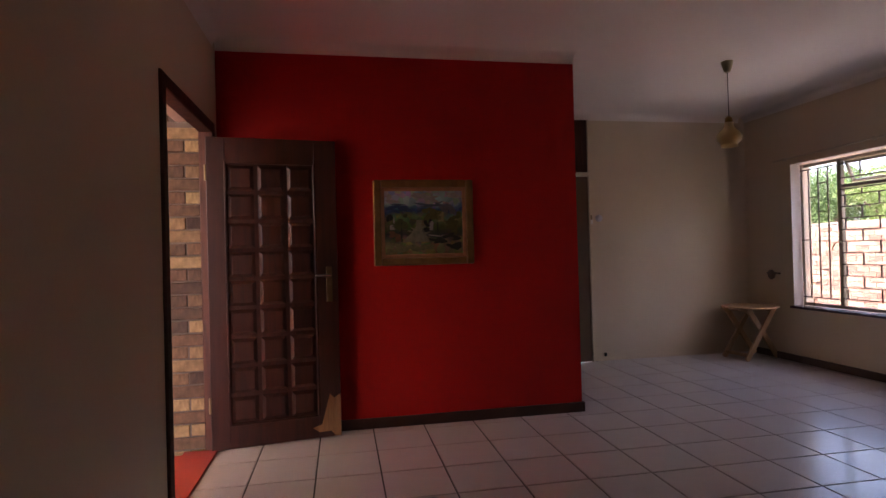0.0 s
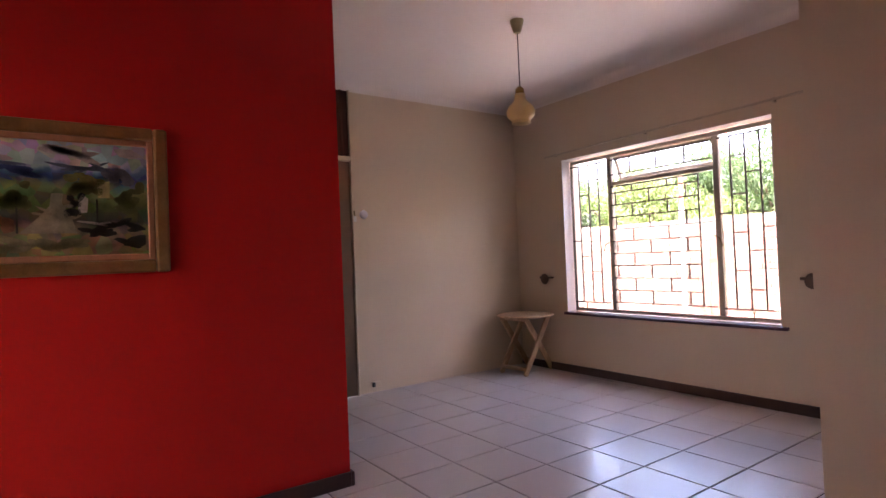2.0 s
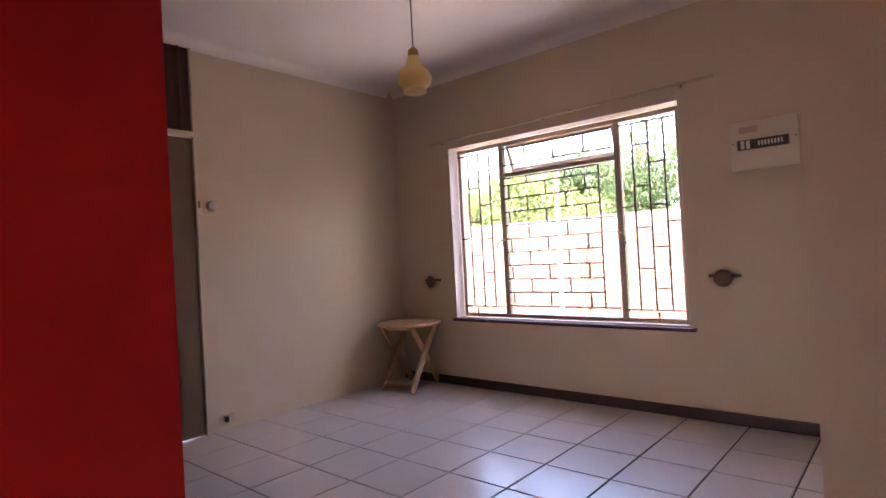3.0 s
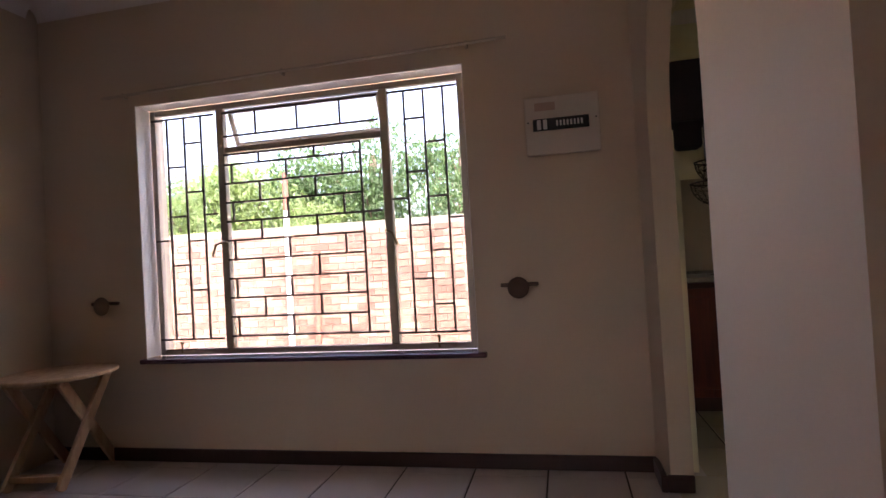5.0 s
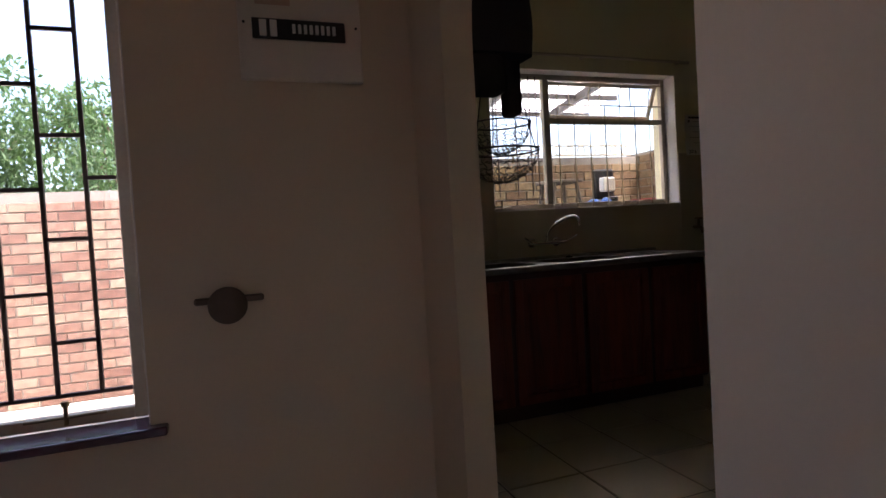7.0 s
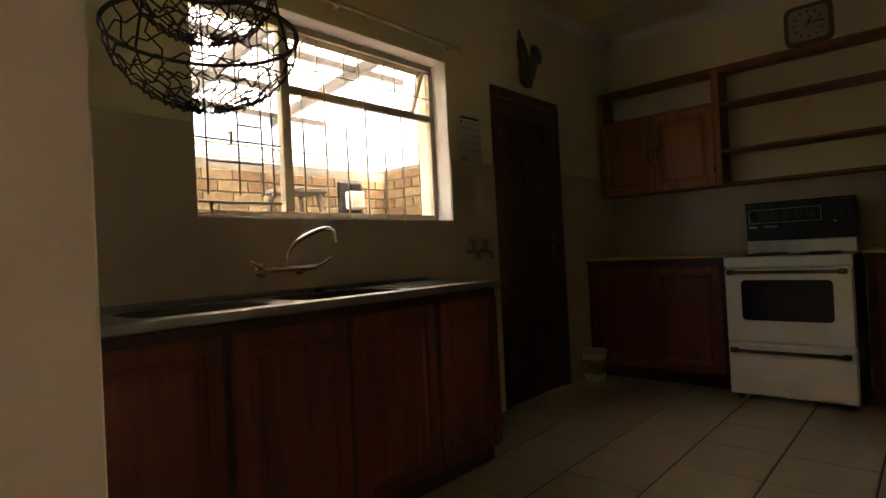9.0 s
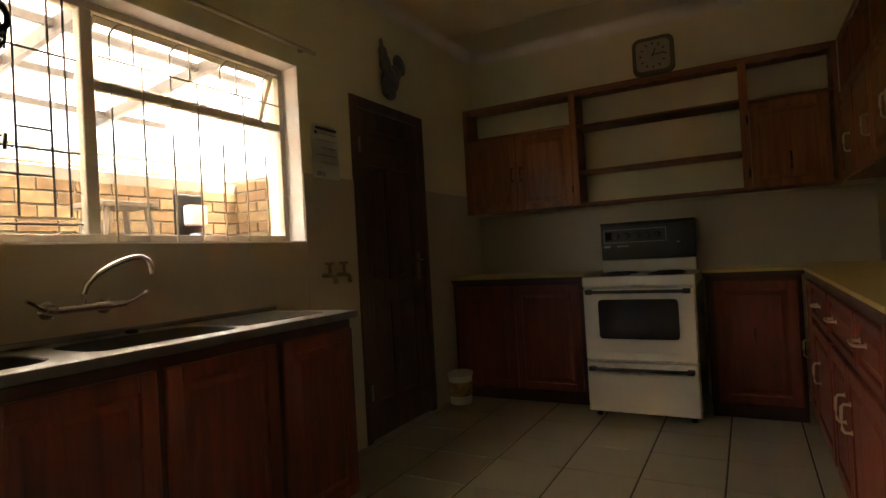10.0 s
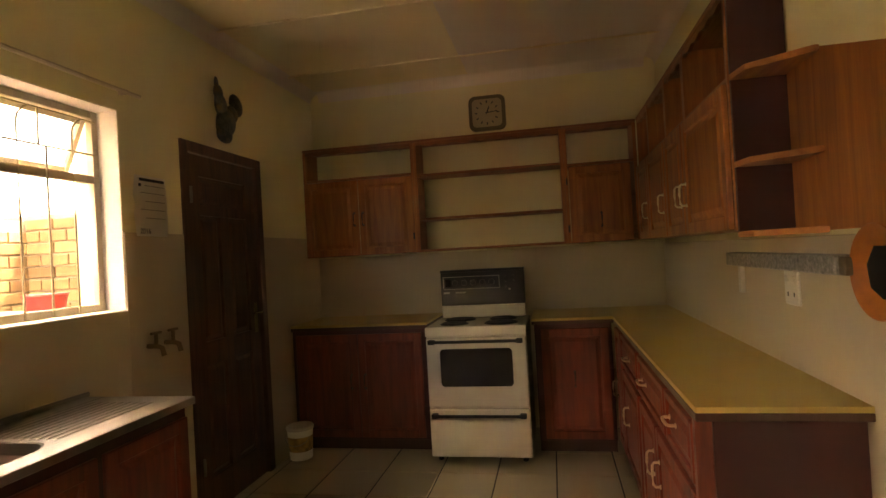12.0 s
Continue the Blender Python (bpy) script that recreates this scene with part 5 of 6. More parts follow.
part("hour_hand", turned(bx(B(), -0.004, 0.004, 0.036, 0.038, -0.01, 0.05), pose(0, 0, 0, 0, -22, 0)), BLACK, clock)
part("minute_hand", turned(bx(B(), -0.003, 0.003, 0.038, 0.040, -0.01, 0.08), pose(0, 0, 0, 0, -85, 0)), BLACK, clock)

# rooster plaque: one relief on the wall
bm = B()
def blob(c, r, s=(1, 1, 1), rot=0):
    m_ = Matrix.Translation(c) @ pose(0, 0, 0, rot, 0, 0) @ Matrix.Diagonal((s[0], s[1], s[2], 1))
    bmesh.ops.create_icosphere(bm, subdivisions=3, radius=r, matrix=m_)
blob((-0.02, 0.0, 0.11), 0.075, (0.4, 0.85, 1.2), 12)
blob((-0.02, 0.03, 0.20), 0.05, (0.45, 0.8, 1.6), -8)
blob((-0.02, 0.045, 0.275), 0.036, (0.5, 0.8, 1.3))
blob((-0.02, 0.055, 0.325), 0.02, (0.4, 0.7, 2.0))
blob((-0.02, -0.04, 0.17), 0.05, (0.4, 0.9, 1.3), 25)
blob((-0.02, -0.078, 0.24), 0.06, (0.35, 0.75, 1.15), -10)
blob((-0.02, 0.015, 0.03), 0.06, (0.4, 0.85, 0.85))
blob((-0.02, 0.03, 0.07), 0.045, (0.4, 0.9, 0.9))
for v in bm.verts:
    v.co.y *= 1.5
rooster = mat("rooster_glaze", (0.10, 0.11, 0.105), rough=0.35, vary=0.8, scale=26, fine=70, bump=0.5, stain=(0.28, 0.20, 0.05), stain_amount=0.8, clear=0.4)
single("rooster_plaque", bm, rooster, "dark glazed ceramic rooster plaque hung above the back door", "ornament", pose(KX + 0.002, -0.53, 2.125), smooth=True)

cal = thing("wall_calendar", pose(KX - 0.008, 0.14, 1.532), "white paper calendar hung beside the kitchen window", "calendar")
PAPER = mat("calendar_paper", (0.84, 0.82, 0.75), rough=0.7, vary=0.08, scale=5)
INK = mat("calendar_ink", (0.03, 0.03, 0.04), rough=0.8)
INK_PALE = mat("calendar_grey_ink", (0.33, 0.31, 0.27), rough=0.8)
bm = B()
for y0, y1, x in ((-0.105, 0.105, -0.003),):
    k = 8
    rows_ = [[bm.verts.new((x - 0.006 * math.sin(math.pi * i / k) * (1 - j), y0 + (y1 - y0) * j / 3, 0.29 * i / k)) for j in range(4)] for i in range(k + 1)]
    for i in range(k):
        for j in range(3):
            bm.faces.new((rows_[i][j], rows_[i][j + 1], rows_[i + 1][j + 1], rows_[i + 1][j]))
bmesh.ops.solidify(bm, geom=bm.faces[:], thickness=0.0015)
part("sheet", bm, PAPER, cal, smooth=True)


def lettering(text, size, m, material, parent, name):
    cu = bpy.data.curves.new(name, "FONT")
    cu.body, cu.size, cu.extrude, cu.align_x = text, size, 0.0004, "CENTER"
    tmp = bpy.data.objects.new(name, cu)
    me = bpy.data.meshes.new_from_object(tmp)
    bpy.data.objects.remove(tmp)
    me.materials.clear()
    me.materials.append(material)
    ob = new(name, me)
    ob.parent = parent
    ob.matrix_basis = m
    return ob


lettering("2016", 0.036, pose(-0.010, 0.055, 0.012, 90, 0, -90), INK, cal, "year_lettering")
part("title_bar", bx(B(), -0.0125, -0.0105, -0.085, 0.085, 0.262, 0.276), INK, cal, "bold heading line")
for i, z in enumerate((0.24, 0.205, 0.165, 0.125, 0.085)):
    part("print_line", bx(B(), -0.0125, -0.0105, -0.085, 0.05 + 0.03 * (i % 2), z, z + 0.003), INK_PALE, cal, "faint printed line")
part("print_block", bx(B(), -0.0125, -0.0105, 0.075, 0.09, 0.235, 0.25), INK, cal)

bucket = thing("plastic_bucket", pose(6.0, -1.12, 0), "white plastic paint bucket with a printed label on the floor", "bucket")
part("pail", lathe(B(), [(0.075, 0.0), (0.078, 0.004), (0.088, 0.20), (0.092, 0.202), (0.092, 0.212), (0.086, 0.212)], 28), PLASTIC, bucket, smooth=True)
part("lid", lathe(B(), [(0.094, 0.205), (0.095, 0.222), (0.09, 0.228), (0.06, 0.224)], 28), mat("bucket_lid", (0.5, 0.47, 0.42), rough=0.45), bucket, smooth=True)
part("label_band", lathe(B(), [(0.0805, 0.06), (0.0865, 0.16), (0.0869, 0.16), (0.0809, 0.06)], 28, closed=False), mat("bucket_label", (0.35, 0.22, 0.07), rough=0.5, vary=0.9, scale=14, fine=30, bump=0), bucket, "yellow and black label")
part("bail", tube(B(), [(0.093 * math.cos(a), 0.093 * math.sin(a) * 0.6 + 0.04, 0.17 - 0.06 * math.sin(a)) for a in [math.pi * k / 10 for k in range(11)]], 0.002, 6), STEEL, bucket)

# hanging wire baskets over the sink
hang = thing("hanging_basket", pose(4.93, 2.30, 1.27), "two-tier hanging wire basket of dark twisted wire", "hanging basket")
WIRE = mat("rusty_dark_wire", (0.06, 0.045, 0.035), rough=0.6, metal=0.5, vary=0.4, scale=30)
def wire_basket(r, z0, depth, name):
    bm = B()
    whole = None
    rings_ = 7
    seg = 36
    for k in range(rings_ + 1):
        a = math.pi / 2 * k / rings_
        rr, zz = max(r * math.cos(a), 0.02), z0 - depth * math.sin(a)
        loop = [(rr * math.cos(2 * math.pi * i / seg), rr * math.sin(2 * math.pi * i / seg), zz + (0.005 if (i + k) % 2 else -0.005) * (k > 0)) for i in range(seg + 1)]
        bm = tube(B(), loop, 0.004 if k == 0 else 0.0016, 5)
        if whole is None:
            whole = part(name, bm, WIRE, hang)
        else:
            part("hoop", bm, WIRE, whole)
    for i in range(18):
        t = 2 * math.pi * i / 18
        bm = tube(B(), [(max(r * math.cos(a), 0.02) * math.cos(t + 0.12 * (k % 2)), max(r * math.cos(a), 0.02) * math.sin(t + 0.12 * (k % 2)), z0 - depth * math.sin(a)) for k, a in enumerate([math.pi / 2 * j / 8 for j in range(9)])], 0.0016, 5)
        part("rib", bm, WIRE, whole)
wire_basket(0.152, 0.125, 0.125, "lower_basket")
wire_basket(0.125, 0.235, 0.12, "upper_basket")
for k in range(3):
    t = 2 * math.pi * k / 3 + 0.4
    part("chain", tube(B(), [(0.152 * math.cos(t), 0.152 * math.sin(t), 0.125), (0.125 * math.cos(t), 0.125 * math.sin(t), 0.235), (0.01 * math.cos(t), 0.01 * math.sin(t), 0.75)], 0.0025, 6), WIRE, hang)
part("chain", rod(B(), (0, 0, 0.74), (0, 0, CEIL - 1.27), 0.003, 6), WIRE, hang)

bag = thing("cloth_bag", pose(4.555, 2.508, 1.63), "boxy dark cloth bag hung on the kitchen side of the arch", "bag")
CLOTH = mat("dark_cloth", (0.025, 0.017, 0.017), rough=0.95, vary=0.4, scale=14, fine=80, bump=0.6)
bm = B()
rnd = random.Random(8)
k, n_ = 14, 20
rings_ = []
def squarish(c):
    return math.copysign(abs(c) ** 0.22, c)
for i in range(k + 1):
    z = i / k
    w = 0.108 + 0.004 * math.sin(z * 5)
    rings_.append([bm.verts.new(((w + 0.004 * math.sin(5 * t_ + 4 * z)) * squarish(math.cos(t_)), (w + 0.004 * math.sin(6 * t_ + 3 * z)) * squarish(math.sin(t_)), z * 0.27 + rnd.uniform(-0.004, 0.004))) for t_ in [2 * math.pi * j / n_ for j in range(n_)]])
for a, b in zip(rings_, rings_[1:]):
    for j in range(n_):
        bm.faces.new((a[j], a[(j + 1) % n_], b[(j + 1) % n_], b[j]))
bm.faces.new(rings_[0][::-1])
bm.faces.new(rings_[-1])
part("sack", bm, CLOTH, bag, smooth=True)
part("flap", bx(B(), -0.09, 0.0, -0.02, 0.09, -0.12, 0.006, 0.018, 2), CLOTH, bag, smooth=True)
part("strap", bx(B(), -0.03, 0.035, -0.10, -0.045, -0.175, 0.006, 0.014, 2), CLOTH, bag, smooth=True)
part("hook", tube(B(), [(0, 0.112, 0.30), (0, 0.07, 0.30), (0, 0.06, 0.28), (0, 0.06, 0.255)], 0.005, 8), BRASS, bag, smooth=True)

sh = thing("granite_ledge", pose(3.388, -0.13, 1.25), "speckled grey granite ledge fixed under the wall cupboards", "ledge")
part("slab", bx(B(), 0, 0.06, 0.0, 0.96, 0, 0.055, 0.004), GRANITE, sh)
part("bracket", bx(B(), 0.0, 0.02, 0.02, 0.05, -0.12, -0.0005, 0.003), PLASTIC, sh)
part("end_block", bx(B(), 0.0, 0.05, 0.961, 0.995, 0.0, 0.05, 0.003), GREYWOOD, sh, "brown timber end block")
dbl = thing("wall_socket", pose(3.387, 0.41, 1.185), "cream double socket on the wall above the worktop", "socket")
part("cover", bx(B(), 0, 0.012, -0.055, 0.055, -0.06, 0.06, 0.005, 2), PLASTIC, dbl)
for y in (-0.025, 0.025):
    part("switch", bx(B(), 0.012, 0.017, y - 0.009, y + 0.009, 0.02, 0.042, 0.002), PLASTIC, dbl)
    part("pin_hole", bx(B(), 0.0118, 0.0125, y - 0.005, y + 0.005, -0.03, -0.015), BLACK, dbl)
plate_ = thing("wall_plate", pose(3.393, 0.975, 1.265), "orange glazed wall plate with a dark pattern", "plate")
part("dish", turned(lathe(B(), [(0.01, 0.006), (0.08, 0.008), (0.12, 0.028), (0.122, 0.026), (0.085, 0.002), (0.01, 0.0)], 36, closed=False), pose(0.002, 0, 0, 0, 90, 0)), mat("orange_glaze", (0.45, 0.13, 0.03), rough=0.3, vary=0.3, scale=12, clear=0.4), plate_, smooth=True)
part("motif", turned(lathe(B(), [(0.005, 0.010), (0.055, 0.0105), (0.07, 0.012), (0.06, 0.0125), (0.005, 0.0125)], 7), pose(0.002, 0.0, 0, 0, 90, 0)), BLACK, plate_, "dark painted motif")
vent = thing("ceiling_light", pose(4.95, 0.55, CEIL - 0.001, 0, 0, 0), "white fluorescent batten on the kitchen ceiling, unlit", "light")
part("batten", bx(B(), -0.32, 0.32, -0.03, 0.03, -0.045, -0.008, 0.005, 2), PLASTIC, vent)
part("tube", rod(B(), (-0.3, 0, -0.065), (0.3, 0, -0.065), 0.013, 14), WHITE, vent, "unlit fluorescent tube", smooth=True)
for x in (-0.305, 0.305):
    part("lamp_holder", bx(B(), x - 0.01, x + 0.01, -0.02, 0.02, -0.085, -0.0445, 0.003), PLASTIC, vent)

# ---- outdoors ----
tagged(new("ground", mesh_of("ground", bx(B(), -150, 150, -150, 150, -0.4, -0.16), PAVING)), "pale dusty paving and ground outside", "ground", "", "structure")
structure("porch_floor", bx(B(), -3.4, -0.945, 1.5, 4.3, -0.16, -0.02), RED_FLOOR, "red polished stoep floor", "floor")
# porch ceiling; its unseen western stretch is added to keep daylight off the door
structure("porch_roof", bx(B(), -5.2, -1.09, -1.0, 5.5, 2.58, 2.68), KCREAM, "pale porch ceiling, extended westward out of view to cut daylight", "roof")

# unseen wall, added to hold low western sky light back from the front door
structure("boundary_wall", bx(B(), -5.0, -4.8, -3.0, 8.0, -0.16, 1.9), CREAM, "unseen plain wall added to screen low sky from the porch", "garden wall")
BRICK = [(-0.108, 0, 0), (0.108, 0, 0), (0.108, 0, 0.073), (-0.108, 0, 0.073)]


def brick_mesh(material):
    bm = bx(B(), -0.108, 0.108, -0.012, 0.05, 0, 0.073)
    bmesh.ops.bevel(bm, geom=[e for e in bm.edges if all(v.co.y < 0 for v in e.verts)], offset=0.004, segments=1, affect="EDGES")
    return mesh_of("brick", bm, material)


def brick_wall(name, m, length, height, material, label, near=(0.0, 1e9), mortar=MORTAR):
    """A wall along local x, its face at y = 0 towards -y; bricks within near are parts, the rest one mesh."""
    w = new(name, mesh_of(name, bx(B(), 0, length, 0.0, 0.22, -0.16, height - 0.002), mortar))
    w.matrix_basis = m
    tagged(w, label, "garden wall", "", "structure")
    me = brick_mesh(material)
    rnd = random.Random(len(name))
    co = [v.co.copy() for v in me.vertices]
    faces = [list(p.vertices) for p in me.polygons]
    vs, fs = [], []
    count = 0
    for r in range(int((height + 0.16) / 0.084)):
        z = -0.16 + r * 0.084 + 0.005
        if z + 0.073 > height + 0.01:
            continue
        cuts, x = [], (-0.113 if r % 2 else 0.0)
        while x < length - 0.02:
            a_, b_ = max(x, 0.0), min(x + 0.226, length + 0.005)
            cuts.append(((a_ + b_) / 2, (b_ - a_ - 0.01) / 0.216))
            x += 0.226
        for x, grow in cuts:
            px, py, pz = x + rnd.uniform(-0.003, 0.003), rnd.uniform(-0.003, 0.002), z + rnd.uniform(-0.002, 0.002)
            if near[0] <= x <= near[1] and count < 300 and z > 0.2:
                ob = new("brick", me)
                ob.parent = w
                ob.matrix_basis = pose(px, py, pz, 0, 0, rnd.uniform(-0.5, 0.5)) @ Matrix.Diagonal((grow, 1, 1, 1))
                count += 1
            else:
                s = len(vs)
                vs += [(c.x * grow + px, c.y + py, c.z + pz) for c in co]
                fs += [[i + s for i in f] for f in faces]
    if vs:
        j = bpy.data.meshes.new("brickwork")
        j.from_pydata(vs, [], fs)
        j.materials.append(material)
        ob = new("brickwork", j)
        ob.parent = w
        tagged(ob, kind="stuff")
    return w


def foliage(rnd, clumps, leaves, size, material, name, parent, label=""):
    """Many small bent leaves scattered through clumps (centre, radius)."""
    vs, fs = [], []
    total = sum(r ** 2 for _, r in clumps)
    for c, r in clumps:
        for _ in range(int(leaves * r * r / total)):
            d = Vector((rnd.gauss(0, 1), rnd.gauss(0, 1), rnd.gauss(0, 1))).normalized() * r * (rnd.random() ** 0.4)
            p = Vector(c) + Vector((d.x, d.y, d.z * 0.85))
            s = size * rnd.uniform(0.6, 1.4)
            q = Euler((rnd.uniform(0, 6.3), rnd.uniform(0, 6.3), rnd.uniform(0, 6.3))).to_matrix()
            k = len(vs)
            for u, v, w in ((-1, 0, 0), (0, -0.42, 0.1), (1, 0, -0.15), (0, 0.42, 0.1)):
                vs.append(tuple(p + q @ Vector((u * s, v * s, w * s))))
            fs.append((k, k + 1, k + 2, k + 3))
    me = bpy.data.meshes.new(name)
    me.from_pydata(vs, [], fs)
    me.materials.append(material)
    ob = new(name, me)
    ob.parent = parent
    return tagged(ob, label)


def tree(x, y, h, spread, seed, material, label, low=1.3):
    rnd = random.Random(seed)
    t = thing("tree", pose(x, y, -0.16, 0, 0, 0), label, "tree", "trees behind the garden wall")
    bm = B()
    tube(bm, [(0, 0, 0), (0.04, 0.02, h * 0.3), (-0.03, 0.05, h * 0.6), (0.02, 0.0, h * 0.85)], 0.07, 9)
    clumps = []
    for k in range(16):
        a, zz = rnd.uniform(0, 6.28), rnd.uniform(low, h - 0.35)
        rr = spread * rnd.uniform(0.25, 1.0) * (1.1 - 0.5 * (zz / h))
        p = (rr * math.cos(a), rr * math.sin(a), zz)
        tube(bm, [(0, 0, zz * 0.55), (p[0] * 0.5, p[1] * 0.5, zz * 0.85), p], 0.018, 6)
        clumps.append((p, rnd.uniform(0.28, 0.55)))
    part("trunk", bm, BARK, t)
    foliage(rnd, clumps, 7600, 0.042, material, "crown", t)
    return t


GX = 8.30
brick_wall("garden_wall", pose(GX, 11.5, 0, 0, 0, -90), 11.0, 1.60, GARDEN_BRICK, "pinkish face brick garden wall with pale mortar", (3.0, 8.2))
pole = thing("white_pole", pose(GX - 0.16, 6.45, -0.16), "white painted pipe standing against the garden wall", "pole")
part("pipe", rod(B(), (0, 0, 0), (0.03, 0, 1.95), 0.035, 12), PLASTIC, pole, smooth=True)
part("rusty_top", rod(B(), (0.03, 0, 1.95), (0.036, 0, 2.42), 0.033, 12), RUST, pole, "bare rusty upper end", smooth=True)
post = thing("rusty_post", pose(GX - 0.17, 6.10, -0.16), "rust brown steel post leaning on the garden wall", "post")
part("shaft", rod(B(), (0, 0, 0), (0.05, -0.02, 1.42), 0.04, 10), RUST, post, smooth=True)
for i, (x, y, h, s, m_) in enumerate(((9.9, 3.0, 3.5, 1.0, LEAF), (10.1, 4.5, 3.5, 1.05, LEAF), (10.0, 5.9, 3.4, 1.0, LEAF), (10.2, 7.1, 3.2, 0.9, LEAF), (9.6, 7.9, 2.9, 0.9, LEAF_PALE),
                                      (9.5, 6.6, 2.5, 0.7, LEAF_PALE), (10.1, 9.0, 3.0, 1.0, LEAF_PALE), (10.3, 10.4, 3.3, 1.1, LEAF), (10.2, 1.6, 3.6, 1.0, LEAF), (11.2, 12.2, 3.6, 1.2, LEAF))):
    tree(x, y, h, s, 20 + i, m_, "leafy green garden tree behind the wall" if m_ is LEAF else "pale green leafy shrub behind the wall")

# kitchen yard
brick_wall("yard_wall", pose(7.80, 2.9, 0, 0, 0, -90), 3.65, 1.76, YARD_BRICK, "yellow-brown face brick yard wall", (0.8, 3.65))
brick_wall("yard_side_wall", pose(6.45, -0.75, 0, 0, 0, 180) @ pose(-1.57, 0, 0), 1.57, 1.80, YARD_BRICK, "yellow-brown face brick side wall of the yard")
rl = thing("ring_railing", pose(7.88, 0, 1.76), "steel railing with a row of rings on the wall", "railing")
for z in (0.03, 0.13):
    part("rail", rod(B(), (0, -0.7, z), (0, 2.85, z), 0.008, 6), KBAR, rl)
for i in range(26):
    y = -0.62 + i * 0.135
    part("ring", tube(B(), [(0, y + 0.045 * math.cos(a), 0.08 + 0.045 * math.sin(a)) for a in [2 * math.pi * k / 14 for k in range(15)]], 0.006, 5), KBAR, rl)
roof = thing("patio_roof", pose(0, 0, 0), "white translucent sheet roof on dark purlins over the yard", "roof")
def corrugated(y0, y1, x0, x1, z0, z1, n=60):
    bm = B()
    rows_ = []
    for x, z in ((x0, z0), (x1, z1)):
        rows_.append([bm.verts.new((x, y0 + (y1 - y0) * i / n, z + 0.012 * math.sin(i * 1.57))) for i in range(n + 1)])
    for i in range(n):
        bm.faces.new((rows_[0][i], rows_[0][i + 1], rows_[1][i + 1], rows_[1][i]))
    return bm
for k in range(4):
    part("sheet", corrugated(-0.74 + k * 0.94, 0.18 + k * 0.94, 6.36, 8.8, 2.72 + 0.002 * k, 2.41 + 0.002 * k, 36), SHEET, roof, "white translucent sheet")
for y in (-0.2, 0.75, 1.7, 2.6):
    part("rafter", turned(bx(B(), 0, 2.45, y - 0.02, y + 0.02, -0.09, 0, 0), pose(6.36, 0, 2.70, 0, 7.2, 0)), ROOFSTEEL, roof)
for x, z in ((6.9, 2.625), (7.5, 2.55), (8.1, 2.475), (8.65, 2.405)):
    part("purlin", bx(B(), x - 0.02, x + 0.02, -0.72, 2.85, z - 0.05, z, 0), ROOFSTEEL, roof)
for y in (0.75, 2.6):
    part("roof_post", bx(B(), 8.7, 8.76, y - 0.03, y + 0.03, -0.16, 2.31), ROOFSTEEL, roof)

bench = thing("yard_table", pose(7.15, 0.35, -0.08), "weathered timber table standing in the yard", "table")
part("top", bx(B(), -0.3, 0.3, -0.6, 0.8, 1.22, 1.25, 0.004), GREYWOOD, bench)
for x in (-0.26, 0.26):
    for y in (-0.55, 0.75):
        part("leg", bx(B(), x - 0.03, x + 0.03, y - 0.03, y + 0.03, -0.08, 1.22, 0.003), GREYWOOD, bench)
stool = thing("wooden_stool", pose(7.15, 0.66, 1.17), "small grey wooden stool standing on the yard table", "stool")
part("seat", bx(B(), -0.14, 0.14, -0.16, 0.16, 0.27, 0.30, 0.006), GREYWOOD, stool)
for x in (-0.10, 0.10):
    for y in (-0.11, 0.11):
        part("leg", rod(B(), (x * 1.25, y * 1.3, 0), (x, y, 0.27), 0.018, 8), GREYWOOD, stool)
chair = thing("yard_chair", pose(7.15, 0.13, 1.17), "dark chair with a white pad on its black backrest", "chair")
part("backrest", bx(B(), 0.08, 0.11, -0.11, 0.11, 0.12, 0.40, 0.02, 3), BLACK, chair)
part("seat", bx(B(), 0.0, 0.078, -0.065, 0.065, 0.19, 0.32, 0.015, 3), PLASTIC, chair)
part("base", bx(B(), -0.05, 0.05, -0.05, 0.05, 0.0, 0.14, 0.005), BLACK, chair)
bm = B()
rnd = random.Random(3)
for k in range(7):
    bmesh.ops.create_icosphere(bm, subdivisions=2, radius=rnd.uniform(0.035, 0.06), matrix=Matrix.Translation((rnd.uniform(-0.05, 0.05), rnd.uniform(-0.08, 0.08), 0.055 + rnd.uniform(-0.01, 0.03))))
for v in bm.verts:
    v.co.z = max(v.co.z, 0.0)
single("plastic_bag", bm, mat("blue_plastic", (0.018, 0.10, 0.42), rough=0.35, vary=0.3, scale=14), "crumpled bright blue plastic bag on the yard table", "bag", pose(7.05, 0.36, 1.17), smooth=True)
red_tub = thing("plastic_tub", pose(7.0, -0.12, 1.17), "dull red plastic tub on the yard table", "tub")
part("tub", lathe(B(), [(0.09, 0), (0.11, 0.09), (0.115, 0.09), (0.112, 0.10), (0.1, 0.10)], 24), mat("red_plastic", (0.35, 0.05, 0.05), rough=0.4), red_tub, smooth=True)

brick_wall("porch_reveal", pose(-1.15, 4.30, 0), 0.205, 2.145, PORCH_BRICK, "brown and yellow face brick door reveal", (0.0, 1.0), PORCH_MORTAR)
brick_wall("porch_wall", pose(-2.6, 4.62, 0), 1.38, 2.58, PORCH_BRICK, "brown and yellow face brick porch wall", (0.0, 2.0), PORCH_MORTAR)
lan = thing("wall_lantern", pose(-1.42, 4.605, 1.82), "dark metal lantern fixed to the porch wall", "lamp")
part("back_plate", bx(B(), -0.04, 0.04, -0.015, 0, -0.02, 0.16, 0.004), BLACK, lan)
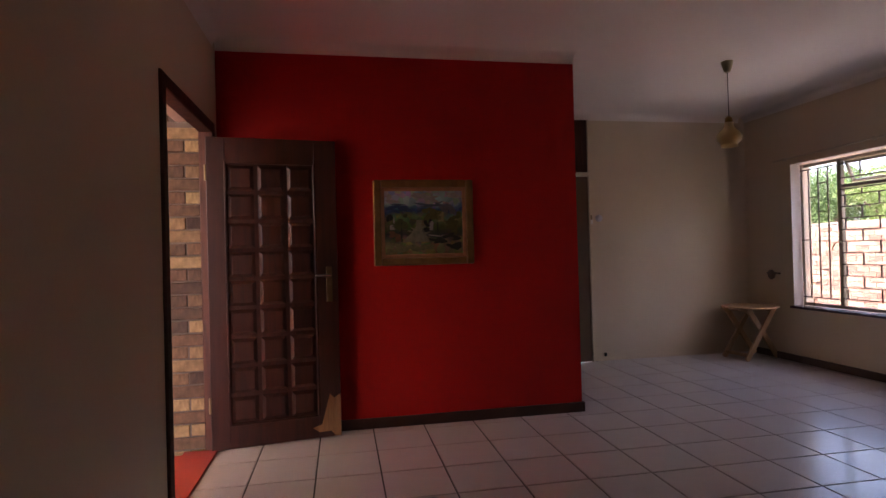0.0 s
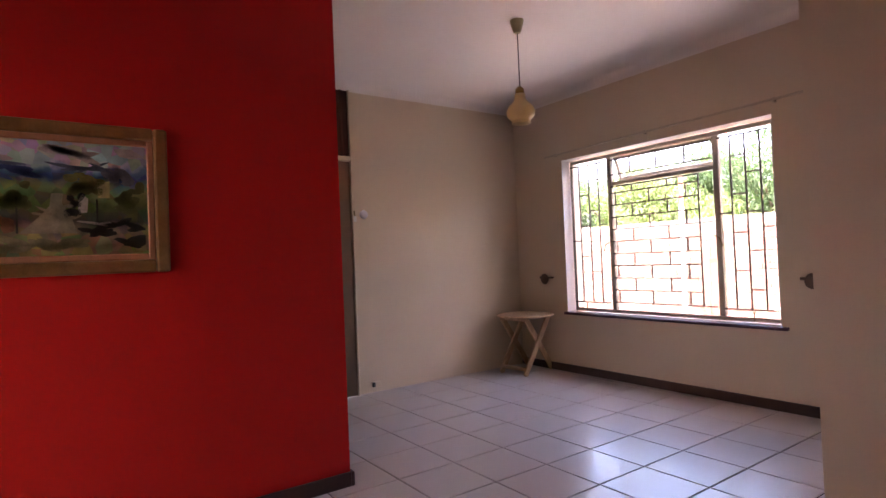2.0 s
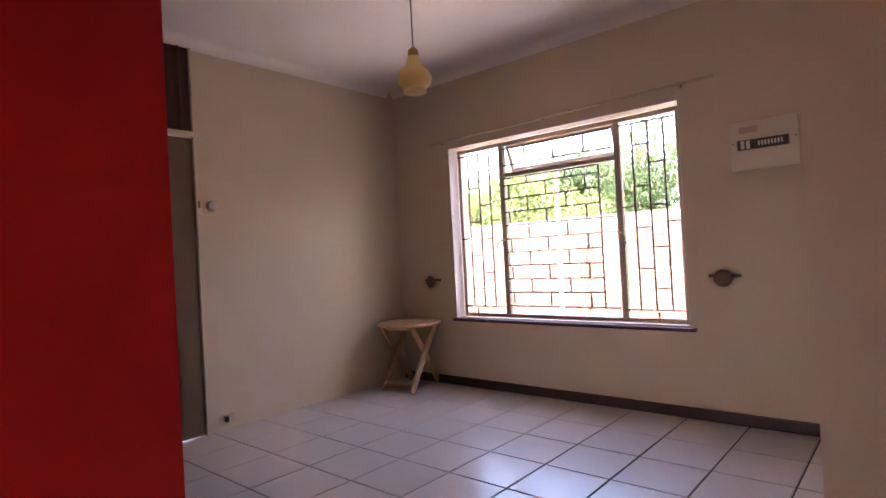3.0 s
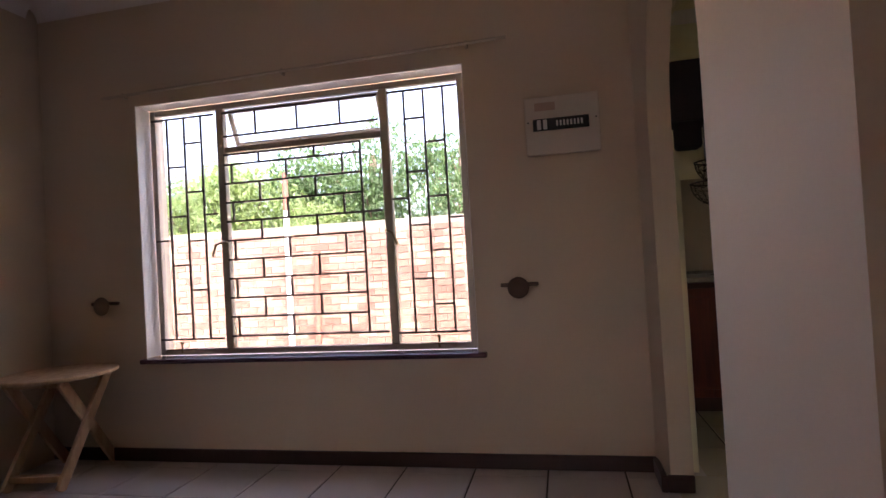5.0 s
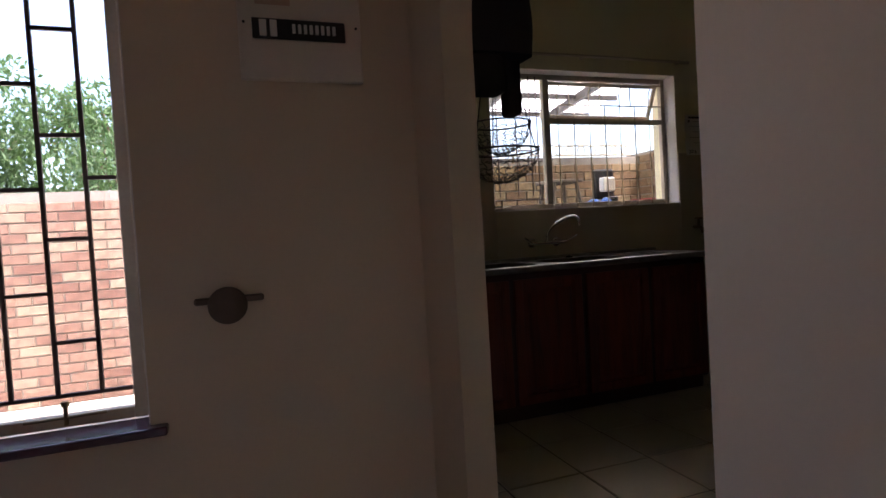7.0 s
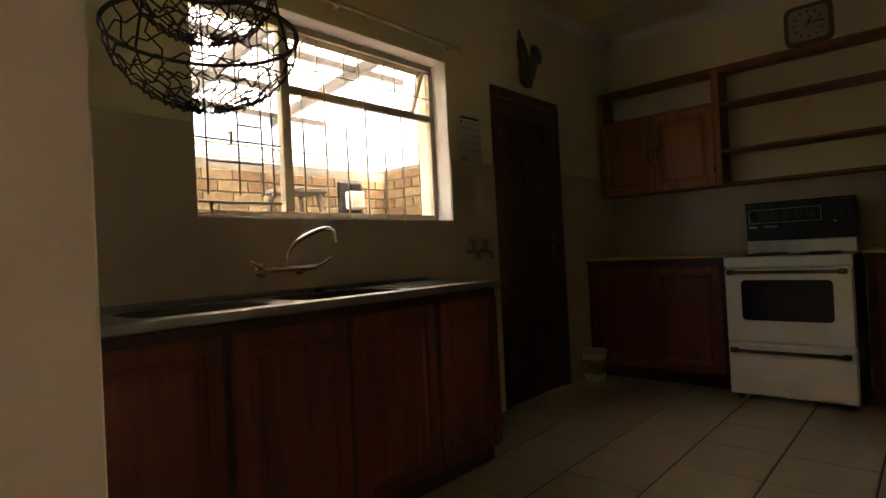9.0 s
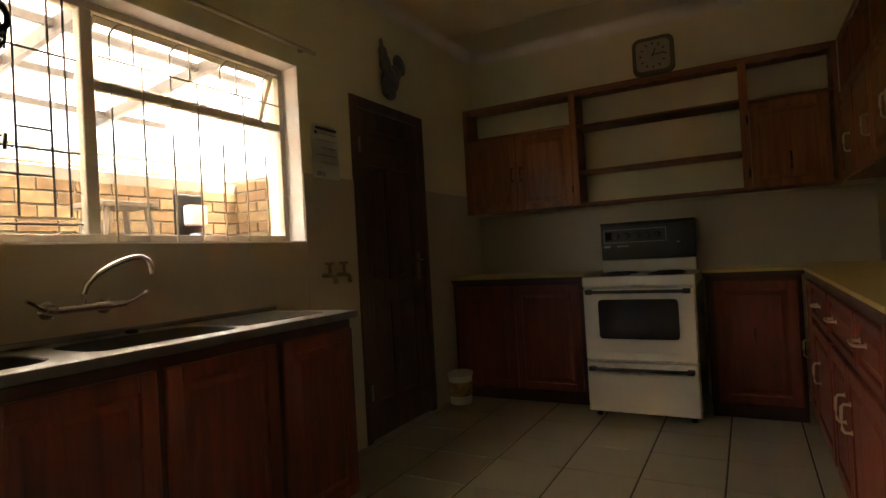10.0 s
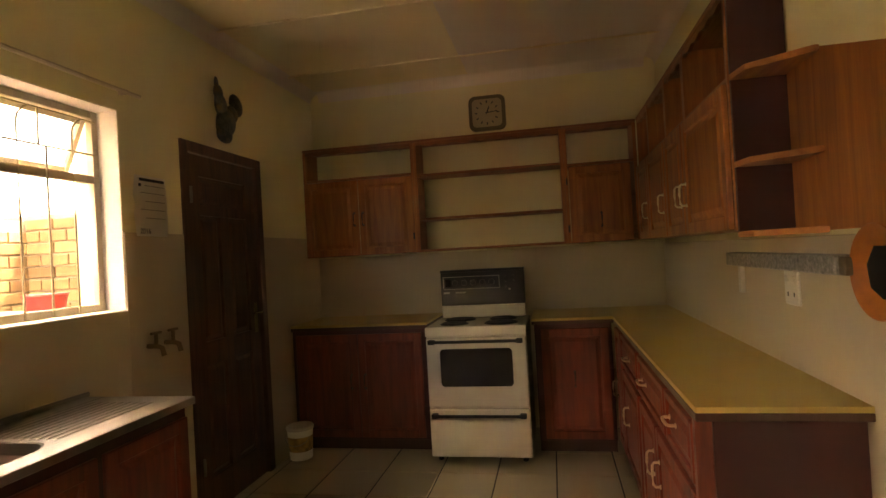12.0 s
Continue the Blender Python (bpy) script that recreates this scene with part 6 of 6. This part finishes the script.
part("arm", tube(B(), [(0, -0.01, 0.13), (0, -0.07, 0.18), (0, -0.11, 0.15)], 0.008), BLACK, lan, smooth=True)
part("housing", lathe(B(), [(0.03, -0.10), (0.055, -0.06), (0.065, 0.08), (0.05, 0.11), (0.015, 0.15)], 6, (0, -0.11, 0)), BLACK, lan)
plq = thing("wooden_plaque", pose(-1.375, 4.606, 0.79), "rough tan wooden plaque hung on the porch wall", "plaque")
part("board", turned(prism(B(), [(-0.06, 0.0), (0.05, 0.03), (0.065, 0.22), (0.05, 0.42), (-0.02, 0.46), (-0.075, 0.36), (-0.06, 0.18)], 0, 0.022, 0.004), pose(0, 0, 0, 90, 0, 0)), PINE, plq)
part("hanging_cord", tube(B(), [(-0.05, -0.008, 0.40), (0, -0.008, 0.52), (0.04, -0.008, 0.41)], 0.003, 6), BLACK, plq)
bin_ = thing("dustbin", pose(-1.31, 4.43, -0.02), "dark plastic bin with a rolled rim on the stoep floor", "bin")
part("tub", lathe(B(), [(0.09, 0), (0.095, 0.02), (0.118, 0.36), (0.128, 0.362), (0.132, 0.375), (0.128, 0.388), (0.116, 0.388), (0.10, 0.06)], 28), BLACK, bin_, smooth=True)
part("lid", lathe(B(), [(0.115, 0.385), (0.112, 0.40), (0.06, 0.415), (0.01, 0.418)], 28), BLACK, bin_, smooth=True)

# ---- floor tiles ----
def tile_mesh(size, material):
    bm = bx(B(), -size / 2, size / 2, -size / 2, size / 2, -0.009, 0)
    bmesh.ops.bevel(bm, geom=[e for e in bm.edges if all(v.co.z > -0.001 for v in e.verts)], offset=0.0025, segments=1, affect="EDGES")
    return mesh_of("tile", bm, material)


def tiles(floor, material, ox, oy, pitch, x0, x1, y0, y1, keep, skip=lambda x, y: False):
    me = tile_mesh(pitch - 0.009, material)
    rnd = random.Random(7)
    co = [v.co.copy() for v in me.vertices]
    faces = [list(p.vertices) for p in me.polygons]
    vs, fs = [], []
    for i in range(math.floor((x0 - ox) / pitch), math.ceil((x1 - ox) / pitch)):
        for j in range(math.floor((y0 - oy) / pitch), math.ceil((y1 - oy) / pitch)):
            cx, cy, cz = ox + (i + 0.5) * pitch, oy + (j + 0.5) * pitch, rnd.uniform(-0.0006, 0.0)
            if not (x0 - pitch / 2 < cx < x1 + pitch / 2 and y0 - pitch / 2 < cy < y1 + pitch / 2):
                continue
            if skip(cx, cy):
                continue
            if keep(cx, cy):
                ob = new("tile", me)
                ob.parent = floor
                ob.matrix_basis = pose(cx, cy, cz, rnd.uniform(-0.05, 0.05), rnd.uniform(-0.05, 0.05), 0)
            else:
                s = len(vs)
                vs += [(c.x + cx, c.y + cy, c.z + cz) for c in co]
                fs += [[q + s for q in f] for f in faces]
    if vs:
        me2 = bpy.data.meshes.new("tiles_rest")
        me2.from_pydata(vs, [], fs)
        me2.materials.append(material)
        ob = new("tiles_rest", me2)
        ob.parent = floor
        tagged(ob, kind="stuff")


tiles(bpy.data.objects["floor_living"], TILE, 3.08, 3.63, 0.3665, -0.87, 4.64, -2.42, 6.215, lambda x, y: y > 2.0, lambda x, y: x > 3.0 and y < 2.60)
tiles(bpy.data.objects["floor_kitchen"], KTILE, 4.245, -0.905, 0.3605, 3.38, 6.10, -1.82, 2.55, lambda x, y: True)
